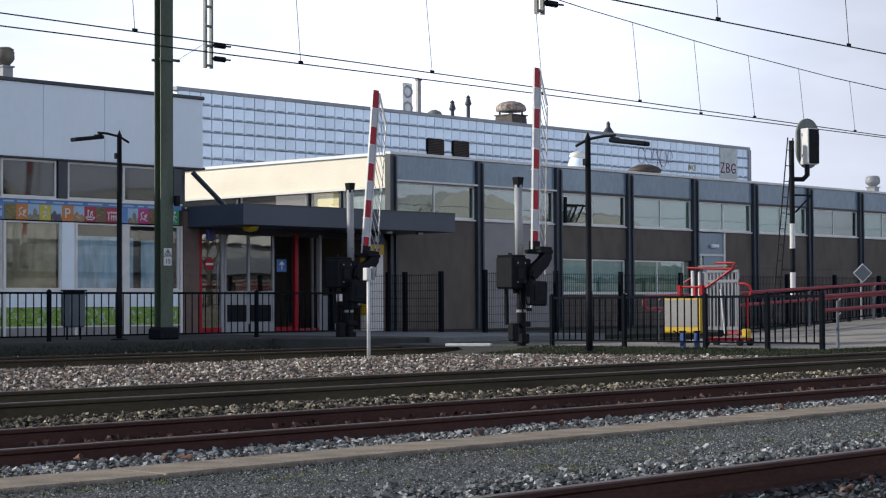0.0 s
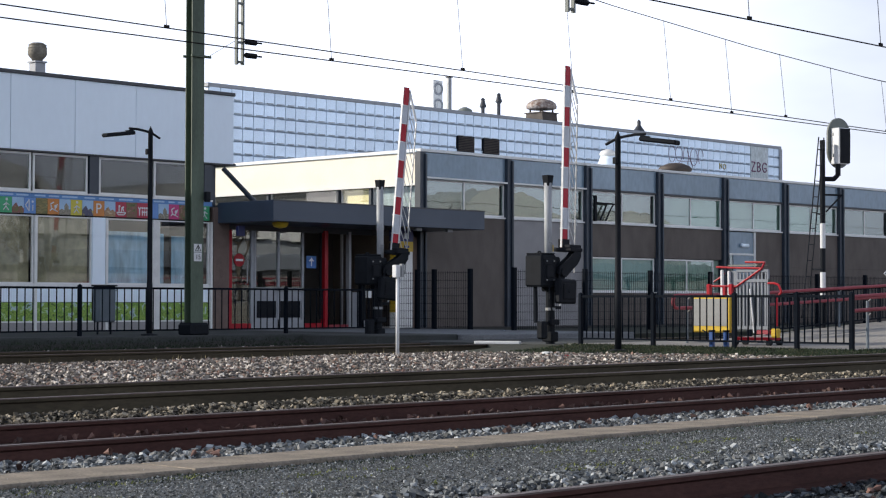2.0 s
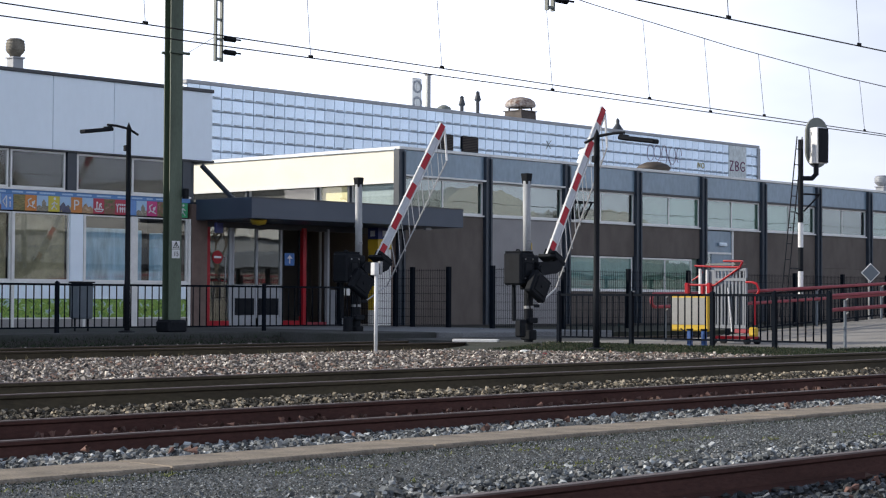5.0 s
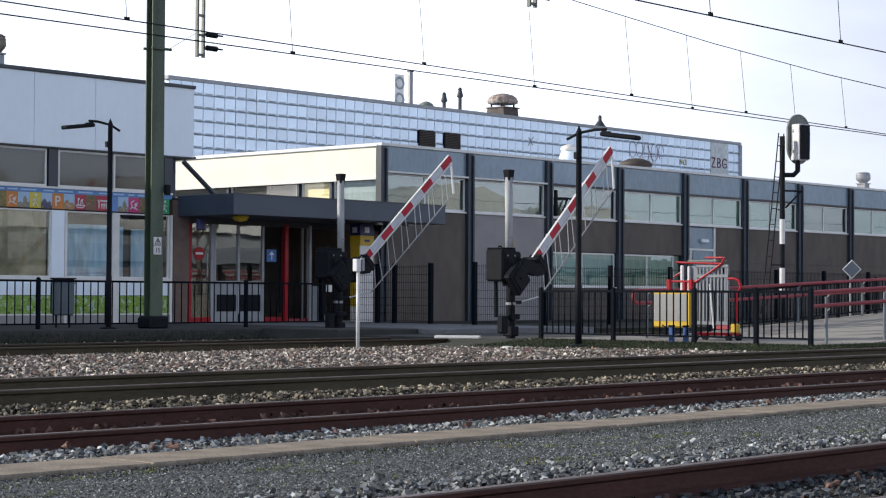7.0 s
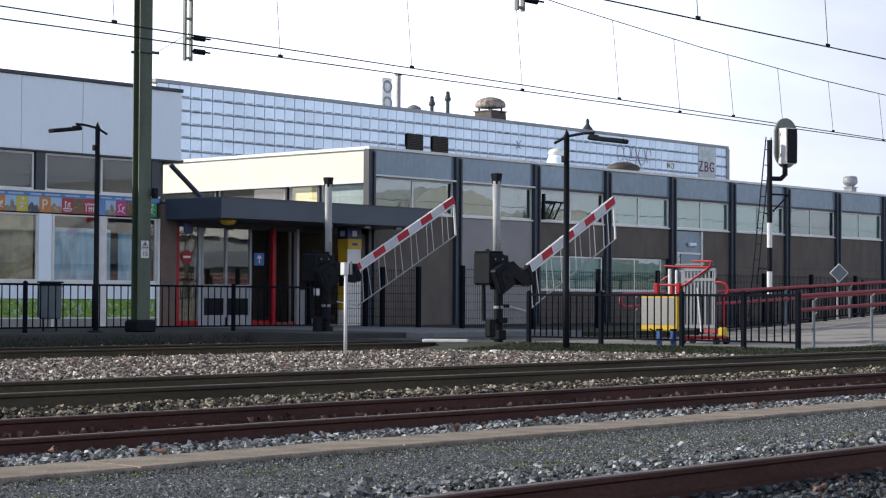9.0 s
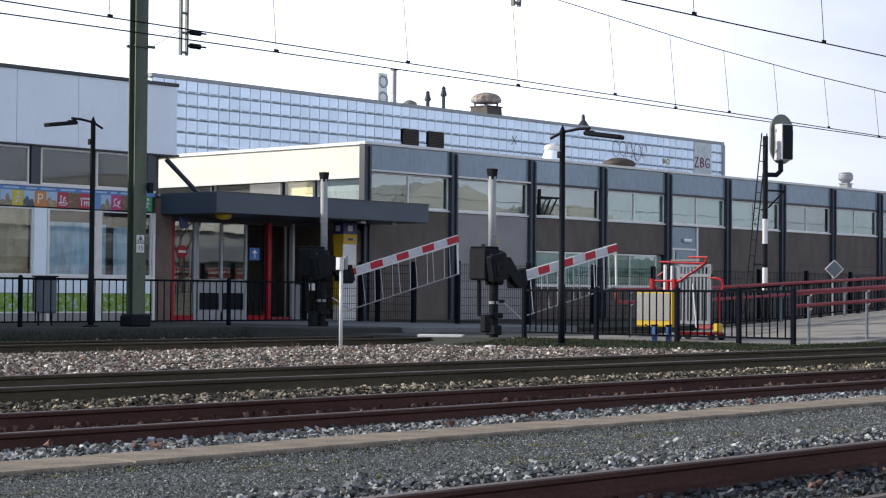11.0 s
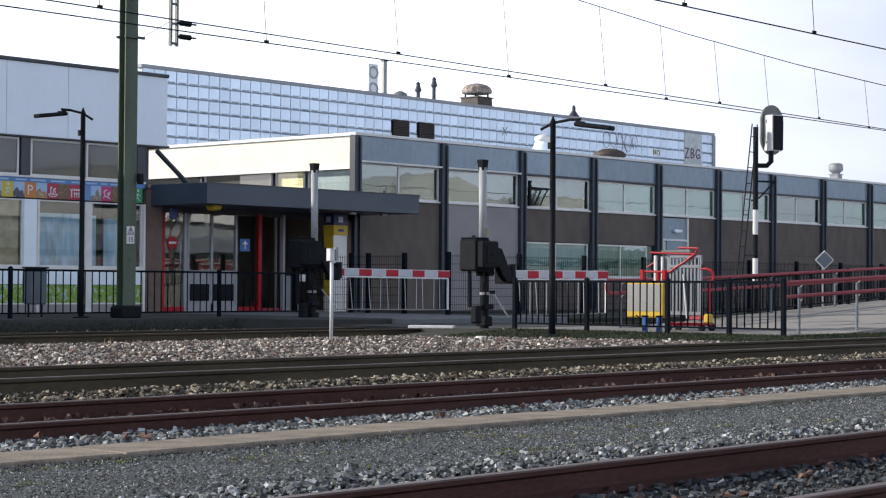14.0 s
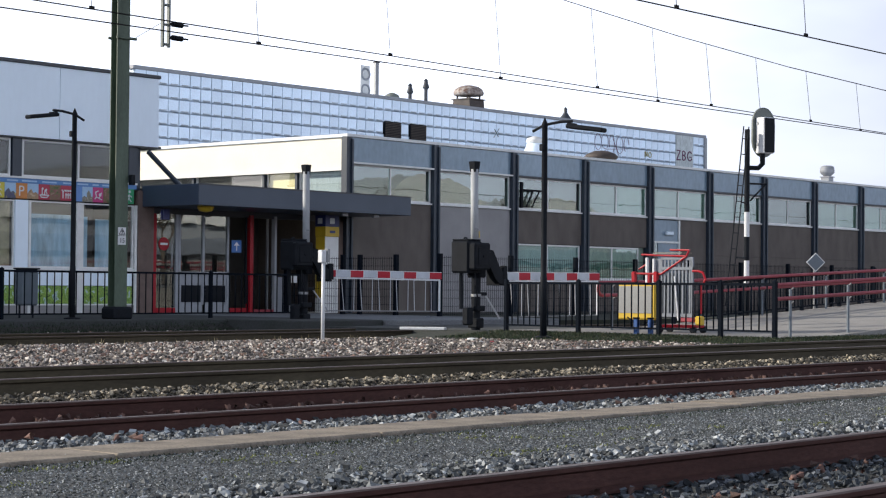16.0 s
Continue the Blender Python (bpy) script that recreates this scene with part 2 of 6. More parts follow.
M_CURTAIN_PALE = material("pale_grey_curtain", (0.42, 0.50, 0.52), 0.85, amount=0.4, scale=1.2, fine=14, bump=0.3, stretch=(5, 5, 0.2), each=0.15)
M_BLINDYELLOW = material("yellow_blind", (0.80, 0.72, 0.40), 0.8, amount=0.15, scale=2, bump=0.05)
M_POSTER = material("blue_window_film", (0.26, 0.46, 0.60), 0.6, spots=(0.46, 0.60, 0.68), amount=0.9, scale=1.1, fine=4, bump=0, stretch=(1.6, 1, 0.45))
M_TANFILM = material("tan_window_film", (0.36, 0.315, 0.19), 0.6, spots=(0.19, 0.17, 0.11), amount=0.8, scale=0.9, fine=6, bump=0)


def picture(name, colours, scale, stretch=(1, 1, 1), detail=5):
    """A printed picture: patches of several colours with soft borders."""
    m = material(name, colours[0], 0.5, amount=0.15, bump=0)
    n, l = m.node_tree.nodes, m.node_tree.links
    co, mp, tex, ramp = (n.new("ShaderNode" + k) for k in ("TexCoord", "Mapping", "TexNoise", "ValToRGB"))
    mp.inputs["Scale"].default_value = stretch
    tex.inputs["Scale"].default_value, tex.inputs["Detail"].default_value, tex.inputs["Distortion"].default_value = scale, detail, 0.6
    els = ramp.color_ramp.elements
    while len(els) < len(colours):
        els.new(0.5)
    for k, (e, c) in enumerate(zip(els, colours)):
        e.position, e.color = 0.3 + 0.4 * k / (len(colours) - 1), (*c, 1)
    l.new(co.outputs["Object"], mp.inputs["Vector"])
    l.new(mp.outputs["Vector"], tex.inputs["Vector"])
    l.new(tex.outputs["Fac"], ramp.inputs["Fac"])
    l.new(ramp.outputs["Color"], n["Principled BSDF"].inputs["Base Color"])
    return m


M_GREENART = picture("green_picture_panel", [(0.02, 0.05, 0.012), (0.06, 0.14, 0.02), (0.28, 0.42, 0.06), (0.10, 0.22, 0.03), (0.30, 0.46, 0.10), (0.40, 0.52, 0.60), (0.08, 0.16, 0.03)], 7.0)
M_BANDBLUE = material("sky_blue_band", (0.10, 0.25, 0.55), 0.5, amount=0.4, scale=1.5, bump=0)
M_RUSTVENT = material("rusty_vent", (0.06, 0.045, 0.037), 0.7, spots=(0.028, 0.024, 0.022), amount=0.8, scale=3, fine=30, bump=0.3)
M_GREYVENT = material("grey_green_vent", (0.16, 0.18, 0.165), 0.6, amount=0.4, scale=4, bump=0.1)
M_LEAF = material("dry_leaf", (0.115, 0.062, 0.05), 0.8, amount=0.4, scale=20, bump=0.1, island=0.5)
M_BARK = material("bark", (0.09, 0.075, 0.06), 0.9, amount=0.5, scale=8, bump=0.5)
M_ROOF = material("roofing", (0.10, 0.10, 0.10), 0.9, amount=0.4, scale=1, fine=40, bump=0.2)
M_SPRAY = material("purple_spray", (0.16, 0.05, 0.12), 0.6, amount=0.3, bump=0)
# The paler stretched spots paint a wet sheen into the colour.
M_FOOTPATH = material("dark_footpath_asphalt", (0.14, 0.15, 0.163), 0.75, spots=(0.24, 0.254, 0.264), amount=0.7, scale=1.3, fine=30, bump=0.25, stretch=(0.4, 1.5, 1))
M_BALLAST_BROWN = material("grimy_ballast", (0.13, 0.115, 0.09), 0.85, amount=0.35, scale=9, fine=60, bump=0.4, tones=((0.18, 0.16, 0.125), (0.37, 0.335, 0.27), (0.08, 0.073, 0.06), (0.23, 0.205, 0.16), (0.40, 0.36, 0.29), (0.13, 0.117, 0.095), (0.055, 0.051, 0.045)))
M_FLATPANEL = material("streaked_whitewash", (0.62, 0.68, 0.70), 0.6, spots=(0.40, 0.46, 0.46), amount=0.8, scale=2.2, fine=14, bump=0.02, stretch=(2.5, 1, 0.4))
M_LIP = material("panel_lip", (0.47, 0.54, 0.61), 0.5, amount=0.2, scale=4, bump=0.02)
M_LAMELLA = material("brown_grey_lamella", (0.085, 0.081, 0.074), 0.8, amount=0.5, scale=3, fine=25, bump=0.05, each=0.15, stretch=(6, 6, 0.15))
M_GATE = material("pale_aluminium", (0.19, 0.21, 0.245), 0.4, metal=0.3, amount=0.3, scale=8, fine=60, bump=0.05)
# Greyer copy of M_BAND_WHITE: the booms' shade is put into the colour.
M_BOOMWHITE = material("shade_toned_white_band", (0.50, 0.54, 0.60), 0.4, amount=0.35, scale=5, fine=70, bump=0.05)
M_DEEPBLUE = material("deep_blue_paint", (0.015, 0.075, 0.26), 0.45, amount=0.35, scale=9, bump=0.05)
M_VENTCAP = material("rust_flecked_cap", (0.38, 0.34, 0.31), 0.6, spots=(0.10, 0.04, 0.02), amount=1.0, scale=7, fine=25, bump=0.2)
M_GLASS = glass("window_glass", (0.84, 0.95, 0.92), 0.125, wavy=0.09)
M_GLASS_SHOP = glass("shop_glass", (0.95, 0.97, 0.97), 0.075, wavy=0.012)
# Darker tint and weaker reflection than the other panes.
M_GLASS_DIM = glass("dim_upper_glass", (0.85, 0.87, 0.87), 0.035, wavy=0.012)
M_GLASS_DOOR = glass("door_glass", (0.75, 0.8, 0.78), 0.17, wavy=0.05)


M_WEATHERED = material("weathered_vent", (0.20, 0.185, 0.15), 0.7, spots=(0.07, 0.06, 0.05), amount=0.8, scale=7, fine=40, bump=0.2)
M_TUBE = material("lit_tube", (0.8, 0.8, 0.78), 0.4, amount=0.05, bump=0)
M_TUBE.node_tree.nodes["Principled BSDF"].inputs["Emission Color"].default_value = (1.0, 0.9, 0.75, 1)
M_TUBE.node_tree.nodes["Principled BSDF"].inputs["Emission Strength"].default_value = 1.4
M_ROD = material("pale_steel_rod", (0.46, 0.48, 0.51), 0.45, metal=0.1, amount=0.25, scale=8, fine=50, bump=0.02)
M_POLE = material("matt_grey_pole", (0.34, 0.36, 0.38), 0.6, amount=0.25, scale=5, fine=40, bump=0.03)


# ---- building blocks ----
def thing(name, x, y, z, label, category, group="", kind=""):
    ob = new(name)
    ob.location = (x, y, z)
    return tagged(ob, label, category, group, kind)


def link(name, bm, mat, parent=None, label="", smooth=False):
    me = bpy.data.meshes.new(name)
    bm.normal_update()
    bm.to_mesh(me)
    bm.free()
    for m in mat if isinstance(mat, (list, tuple)) else [mat]:
        me.materials.append(m)
    if smooth:
        me.polygons.foreach_set("use_smooth", [True] * len(me.polygons))
    ob = new(name, me)
    ob.parent = parent
    if label:
        ob["label"] = label
    return ob


def part(name, bm, mat, parent, label="", smooth=False):
    """One mesh, given in the world's metres, under a thing or under one of its parts."""
    ob = link(name, bm, mat, parent, label, smooth)
    if parent is not None and parent.data is None:
        ob.location = -parent.location
    return ob


def setting(name, bm, mat, label, category, kind="structure"):
    return tagged(link(name, bm, mat), label, category, "", kind)


def box(x0, x1, y0, y1, z0, z1, bm=None, bevel=0.0, mi=0):
    bm = bm or bmesh.new()
    r = bmesh.ops.create_cube(bm, size=1, matrix=Matrix.LocRotScale(((x0 + x1) / 2, (y0 + y1) / 2, (z0 + z1) / 2), None, (abs(x1 - x0), abs(y1 - y0), abs(z1 - z0))))
    faces = {f for v in r["verts"] for f in v.link_faces}
    for f in faces:
        f.material_index = mi
    if bevel:
        bmesh.ops.bevel(bm, geom=list({e for f in faces for e in f.edges}), offset=bevel, segments=1, affect="EDGES")
    return bm


def rod(a, b, r0, r1=None, seg=10, bm=None, mi=0):
    """A round bar from a to b, tapering from r0 to r1."""
    bm = bm or bmesh.new()
    a, b = Vector(a), Vector(b)
    d = b - a
    m = Matrix.Translation((a + b) / 2) @ d.to_track_quat("Z", "Y").to_matrix().to_4x4()
    r = bmesh.ops.create_cone(bm, cap_ends=True, segments=seg, radius1=r0, radius2=r0 if r1 is None else r1, depth=d.length, matrix=m)
    for f in {f for v in r["verts"] for f in v.link_faces}:
        f.material_index = mi
    return bm


def tube(points, r, seg=8, bm=None):
    bm = bm or bmesh.new()
    for a, b in zip(points, points[1:]):
        rod(a, b, r, seg=seg, bm=bm)
    for p in points[1:-1]:
        bmesh.ops.create_uvsphere(bm, u_segments=seg, v_segments=5, radius=r, matrix=Matrix.Translation(p))
    return bm


def lathe(x, y, rings, seg=16, bm=None):
    """A turned body: rings of (radius, z) about the upright axis at x, y."""
    bm = bm or bmesh.new()
    rows = [[bm.verts.new((x + r * math.cos(2 * math.pi * k / seg), y + r * math.sin(2 * math.pi * k / seg), z)) for k in range(seg)] for r, z in rings]
    for a, b in zip(rows, rows[1:]):
        for k in range(seg):
            bm.faces.new((a[k], a[(k + 1) % seg], b[(k + 1) % seg], b[k]))
    bm.faces.new(rows[0][::-1])
    bm.faces.new(rows[-1])
    return bm


def prism(outline, x0, x1, bm=None, mi=None):
    """An outline of (y, z) drawn out along x."""
    bm = bm or bmesh.new()
    a, b = ([bm.verts.new((x, y, z)) for y, z in outline] for x in (x0, x1))
    n = len(outline)
    for k in range(n):
        f = bm.faces.new((a[k], a[(k + 1) % n], b[(k + 1) % n], b[k]))
        if mi:
            f.material_index = mi[k]
    bm.faces.new(a[::-1])
    bm.faces.new(b)
    bmesh.ops.recalc_face_normals(bm, faces=bm.faces[:])
    return bm


# ---- ground ----
def level(pts, y):
    for (y0, z0), (y1, z1) in zip(pts, pts[1:]):
        if y <= y1:
            return z0 + (z1 - z0) * max(0, y - y0) / (y1 - y0)
    return pts[-1][1]


LAND = ((-30, -0.25), (3.0, -0.21), (5.2, -0.19), (5.7, -0.125), (6.8, -0.13), (7.4, -0.127), (8.0, -0.14), (8.3, -0.15), (10.4, -0.16), (11.0, -0.07), (12.6, -0.07), (13.4, -0.06), (16.5, -0.07), (21.3, -0.135), (22.2, -0.18), (24.2, -0.17), (27.2, -0.12), (27.4, 0.0), (33, 0.1), (60, 0.1))


def surface(name, xs, ys, mat, label, category, raise_by=0.0, kind="structure", ripple=0.0):
    bm = bmesh.new()
    grid = [[bm.verts.new((x, y, level(LAND, y) + raise_by + ripple * noise.noise((x * 0.7, y * 0.7, 0)) * (abs(x) < 200))) for x in xs] for y in ys]
    for r0, r1 in zip(grid, grid[1:]):
        for k in range(len(xs) - 1):
            bm.faces.new((r0[k], r0[k + 1], r1[k + 1], r1[k]))
    return setting(name, bm, mat, label, category, kind)


surface("ground", [-2500, -300, -60, -10] + [2 + 0.8 * k for k in range(60)] + [60, 100, 300, 2500],
        [-2500, -300, -60, 0, 3, 4, 4.6, 5.2, 5.7, 6.1, 6.6, 7.0, 7.4, 8.0, 8.3, 9, 9.7, 10.4, 11.0, 11.8, 12.6, 13.4, 14, 15, 16, 17, 18, 19, 20, 21.3, 22.2, 23, 24.2, 26, 27.2, 27.4, 29, 33, 60, 300, 2500],
        M_BED, "dark gravelly railway ground between the tracks", "ground", ripple=0.012)
surface("path", [-30] + [2 + 0.3 * k for k in range(60)] + [30, 60, 120], [5.75, 6.1, 6.4, 6.7, 7.0, 7.25, 7.5], M_PATH, "gritty grey asphalt service path beside the tracks", "path", 0.012)
setting("platform", box(-40, 24.7, 27.45, 33.2, -0.3, 0.12, bevel=0.02), M_DARKPAVE, "dark asphalt station platform with a low dark edge", "platform")
setting("platform", box(24.71, 27.0, 25.3, 33.2, -0.3, 0.112, bevel=0.02), M_DARKPAVE, "dark asphalt end of the station platform", "platform")
setting("pavement", box(27.01, 31.9, 24.6, 33.2, -0.3, 0.115, bevel=0.015), M_FOOTPATH, "worn pavement before the station entrance", "pavement")
setting("pavement", box(24.66, 30.6, 19.16, 20.49, -0.3, 0.045), M_PAVE, "pale concrete paving at the foot of the ramp", "pavement")
# The dark asphalt colour also stands in for shade on this crossing.
setting("crossing", box(24.7, 29.3, 20.5, 24.59, -0.3, 0.02), M_DARKPAVE, "paved footpath crossing over the far track", "pavement")
setting("forecourt", box(31.91, 120, 24.6, 33.2, -0.3, 0.08), M_SOIL, "dark mossy ground along the station wall", "ground")
bm = bmesh.new()
side = [(24.66, -0.3), (24.66, 0.05), (26.5, 0.06), (40.5, 0.76), (120, 0.76), (120, -0.3)]
a, b = ([bm.verts.new((x, y, z)) for x, z in side] for y in (14.75, 19.15))
for k in range(6):
    bm.faces.new((a[k], a[(k + 1) % 6], b[(k + 1) % 6], b[k]))
bm.faces.new(a)
bm.faces.new(b[::-1])
bmesh.ops.recalc_face_normals(bm, faces=bm.faces[:])
setting("island_platform", bm, M_PAVE, "sunlit concrete ramp rising to the island platform", "platform")
board = thing("crossing_board", 24.3, 21.8, 0.0, "whitish plank lying beside the footpath crossing", "board")
bm = box(-0.41, 0.41, -0.11, 0.11, 0.0, 0.05, bevel=0.008)
bm.transform(pose(24.32, 21.82, 0.02, 0, 0, -59))
part("plank", bm, M_FRAME, board)

# ---- tracks ----
RAIL = [(-0.062, 0), (0.062, 0), (0.062, 0.012), (0.01, 0.03), (0.009, 0.105), (0.034, 0.118), (0.036, 0.138), (0.028, 0.145), (-0.028, 0.145), (-0.036, 0.138), (-0.034, 0.118), (-0.009, 0.105), (-0.01, 0.03), (-0.062, 0.012)]


def shared(name, me, parent, m, label=""):
    """One more object on a mesh that its like share."""
    ob = new(name, me)
    ob.parent = parent
    base = Matrix.Translation(-parent.location) if parent is not None and parent.data is None else Matrix()
    ob.matrix_basis = base @ m
    if label:
        ob["label"] = label
    return ob


def mesh(name, bm, *mats):
    me = bpy.data.meshes.new(name)
    bm.normal_update()
    bm.to_mesh(me)
    bm.free()
    for m in mats:
        me.materials.append(m)
    return me


bm = box(-0.12, 0.12, -1.25, 1.25, -0.16, 0.0, bevel=0.02)
for y in (-0.7175, 0.7175):
    box(-0.1, 0.1, y - 0.16, y + 0.16, 0, 0.012, bm, mi=1)
    for s in (-1, 1):
        box(-0.035, 0.035, y + s * 0.07, y + s * 0.11, 0.012, 0.034, bm, bevel=0.006, mi=1)
SLEEPER = mesh("sleeper", bm, M_SLEEPER, M_DARKTRIM)


def track(rails, top, mat, label, start):
    t = thing("railway_track", 0, sum(rails) / 2, top - 0.3, label, "railway track", "parallel tracks", "structure")
    for y in rails:
        part("rail", prism([(y + a, top - 0.145 + b) for a, b in RAIL], -60, 300, mi=[0] * 6 + [1, 1, 1] + [0] * 5), [mat, M_HEAD], t)
    for k in range(46):
        shared("sleeper", SLEEPER, t, Matrix.Translation((start + 0.63 * k + random.uniform(-0.02, 0.02), sum(rails) / 2, top - 0.158)))


track((10.98, 12.48), 0.10, M_OLIVE, "oily olive-brown railway track in ballast", 4.5)
track((8.93, 10.37), -0.035, M_RUST, "rusty red-brown railway track in ballast", 3.5)
track((3.72, 5.14), -0.035, M_RUST, "rusty red-brown railway track in grey ballast", 1)
track((22.45, 23.9), 0.0, M_OLIVE, "dark shaded railway track before the platform", 10)

# ---- station building ----
FY = 33.0
PITCH = 3.393
COL = [33.75 + PITCH * k for k in range(16)]
st = thing("station_building", 33.8, FY, 0.1, "low flat-roofed station building with slate-blue parapet panels and dark columns", "building")
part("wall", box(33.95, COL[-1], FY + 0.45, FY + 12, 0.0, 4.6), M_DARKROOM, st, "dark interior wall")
part("roof", box(33.72, COL[-1], FY - 0.06, FY + 12.1, 4.66, 4.74, bevel=0.01), M_FRAME, st, "pale metal roof edge")
part("roof_deck", box(33.9, COL[-1], FY + 0.15, FY + 12, 4.6, 4.655), M_ROOF, st)


def window(parent, x0, x1, z0, z1, panes, y=FY, frame_mat=None, glass_mat=None, back=None, depth=0.12, bar=0.045, hide=None):
    """A framed window in a wall that faces the tracks, with a blind or film close behind its panes."""
    w = part("window", box(x0, x1, y + 0.02, y + 0.07, z0, z0 + bar), frame_mat or M_FRAME, parent)
    bm = box(x0, x1, y + 0.02, y + 0.07, z1 - bar, z1)
    for k in range(panes + 1):
        x = x0 + (x1 - x0) * k / panes
        x = min(max(x, x0 + bar / 2), x1 - bar / 2)
        box(x - bar / 2, x + bar / 2, y + 0.018, y + 0.072, z0 + bar, z1 - bar, bm)
    part("window_frame", bm, frame_mat or M_FRAME, w)
    for k in range(panes):
        xa, xb = x0 + (x1 - x0) * k / panes + bar / 2, x0 + (x1 - x0) * (k + 1) / panes - bar / 2
        g = part("pane", box(xa, xb, y + 0.04, y + 0.046, z0 + bar, z1 - bar), glass_mat or M_GLASS, w)
        g.visible_shadow = False
        if back and (hide is None or k not in hide):
            part("blind", box(xa - 0.03, xb + (0.03 if k < panes - 1 else 0.36), y + depth, y + depth + 0.01, z0, z1), back, w)
    return w


for k in range(15):
    x0, x1 = COL[k] + 0.1, COL[k + 1] - 0.1
    part("parapet_panel", box(x0, x1, FY - 0.02, FY + 0.1, 4.02, 4.655, bevel=0.008), M_PARAPET, st)
    part("drip_strip", box(x0, x1, FY - 0.05 - 0.07 * (k < 2), FY + 0.1, 3.97, 4.015), M_FRAME if k < 2 else M_DARKTRIM, st)
    window(st, x0, x1, 3.06, 3.965, 2, back=M_CURTAIN if k > 2 and k != 6 else None, depth=0.075 + 0.02 * (k % 3))
    part("window_sill", box(x0, x1, FY - 0.05, FY + 0.1, 3.015, 3.055), M_FRAME, st)
    if k in (2, 3):
        part("wall_panel", box(x0, x1, FY, FY + 0.1, 2.08, 3.01), M_PEBBLE, st)
        part("wall_panel", box(x0, x1, FY, FY + 0.1, 0.08, 1.04), M_PEBBLE, st)
        window(st, x0, x1 - 0.05 - 0.35 * (k == 3), 1.06, 2.06, 2, back=M_CURTAIN_PALE if k == 2 else M_CURTAIN, depth=0.08)
        part("window_sill", box(x0, x1, FY - 0.04, FY + 0.1, 1.03, 1.06), M_FRAME, st)
    elif k == 4:
        part("wall_panel", box(x0 + 1.7, x1, FY, FY + 0.1, 0.08, 3.01), M_PEBBLE, st)
        d = part("door", box(x0 + 0.08, x0 + 1.6, FY + 0.03, FY + 0.08, 2.3, 2.98), M_PARAPET, st, "grey-blue service door with a small window")
        part("door_leaf", box(x0 + 0.5, x0 + 1.6, FY + 0.03, FY + 0.08, 0.1, 2.26), M_PARAPET, d)
        part("side_light", box(x0 + 0.08, x0 + 0.46, FY + 0.04, FY + 0.05, 1.1, 2.26), M_GLASS, d)
        bm = box(x0 + 0.02, x0 + 0.08, FY - 0.01, FY + 0.09, 0.1, 3.0)
        box(x0 + 1.6, x0 + 1.68, FY - 0.01, FY + 0.09, 0.1, 3.0, bm)
        box(x0 + 0.08, x0 + 1.6, FY - 0.01, FY + 0.09, 2.25, 2.31, bm)
        part("door_frame", bm, M_FRAME, d)
        part("wall_lamp", box(x0 + 0.85, x0 + 1.25, FY - 0.08, FY + 0.03, 2.5, 2.62, bevel=0.03), M_WHITE, d)
    else:
        part("wall_panel", box(x0, x1, FY, FY + 0.1, 1.9 if k > 4 else 0.08, 3.01), M_PLASTER if k == 1 else M_PEBBLE, st)
        if k > 4:
            part("wall_panel", box(x0, x1, FY + 0.003, FY + 0.1, 0.08, 1.895), M_PEBBLE, st)
for x in COL:
    part("column", box(x - 0.1, x + 0.1, FY - 0.12, FY + 0.1, 0.08, 4.655, bevel=0.012), M_COLUMN, st)
    part("column_flange", box(x + 0.04, x + 0.1, FY - 0.17, FY - 0.122, 0.08, 4.6), M_COLUMN, st)
# side wall with its cream fascia
part("fascia", box(33.76, 33.9, FY + 0.12, FY + 12, 3.84, 4.655, bevel=0.01), M_CREAM, st, "sunlit cream fascia boards")
part("coping", box(33.7, 33.95, FY + 0.1, FY + 12, 4.656, 4.70), M_WHITE, st)
part("drip_strip", box(33.7, 33.76, FY + 0.12, FY + 12, 3.79, 3.84), M_FRAME, st)
side_x = 33.86
for y0, y1, mat in ((33.15, 34.85, M_CURTAIN_PALE), (34.95, 36.1, M_BLINDYELLOW), (36.25, 39.0, M_LAMELLA), (39.1, 44.9, M_LAMELLA)):
    w = part("window", box(side_x, side_x + 0.05, y0, y0 + 0.06, 3.08, 3.79), M_FRAME, st)
    bm = box(side_x, side_x + 0.05, y1 - 0.06, y1, 3.08, 3.79)
    box(side_x, side_x + 0.05, y0 + 0.06, y1 - 0.06, 3.08, 3.13, bm)
    part("window_frame", bm, M_FRAME, w)
    part("pane", box(side_x + 0.02, side_x + 0.026, y0 + 0.06, y1 - 0.06, 3.13, 3.79), M_GLASS_SHOP, w).visible_shadow = False
    part("blind", box(side_x + 0.08, side_x + 0.09, y0, y1, 3.08, 3.79), mat, w)
for y in (34.9, 36.17, 39.05):
    part("mullion", box(33.78, 33.9, y - 0.04, y + 0.04, 3.06, 3.79), M_COLUMN, st)
part("rear_fascia", box(27.6, 33.7, 44.5, 44.7, 3.06, 4.7), M_CREAM, st)
part("lower_roof", box(27.55, 33.85, FY + 0.02, 45, 2.95, 3.05), M_ROOF, st)
part("lower_wall", box(33.85, 33.95, FY + 0.13, 45, 0.0, 3.06), M_PEBBLE, st)
# canopy and entrance
canopy = part("canopy", box(27.0, 34.05, 31.0, 32.98, 2.58, 3.06, bevel=0.01), M_CANOPY, st, "dark blue-grey entrance canopy")
part("canopy_seam", box(26.995, 34.055, 30.992, 31.0, 3.03, 3.065), M_DARKTRIM, canopy)
part("canopy_light", lathe(27.6, 31.45, [(0.02, 2.44), (0.15, 2.47), (0.19, 2.54), (0.19, 2.578)]), M_YELLOW, canopy, "yellow canopy lamp", True)
for x in (30.6, 31.9, 33.0):
    part("downlight", box(x - 0.1, x + 0.1, 31.2, 31.3, 2.5, 2.575, bevel=0.01), M_GALV, canopy)
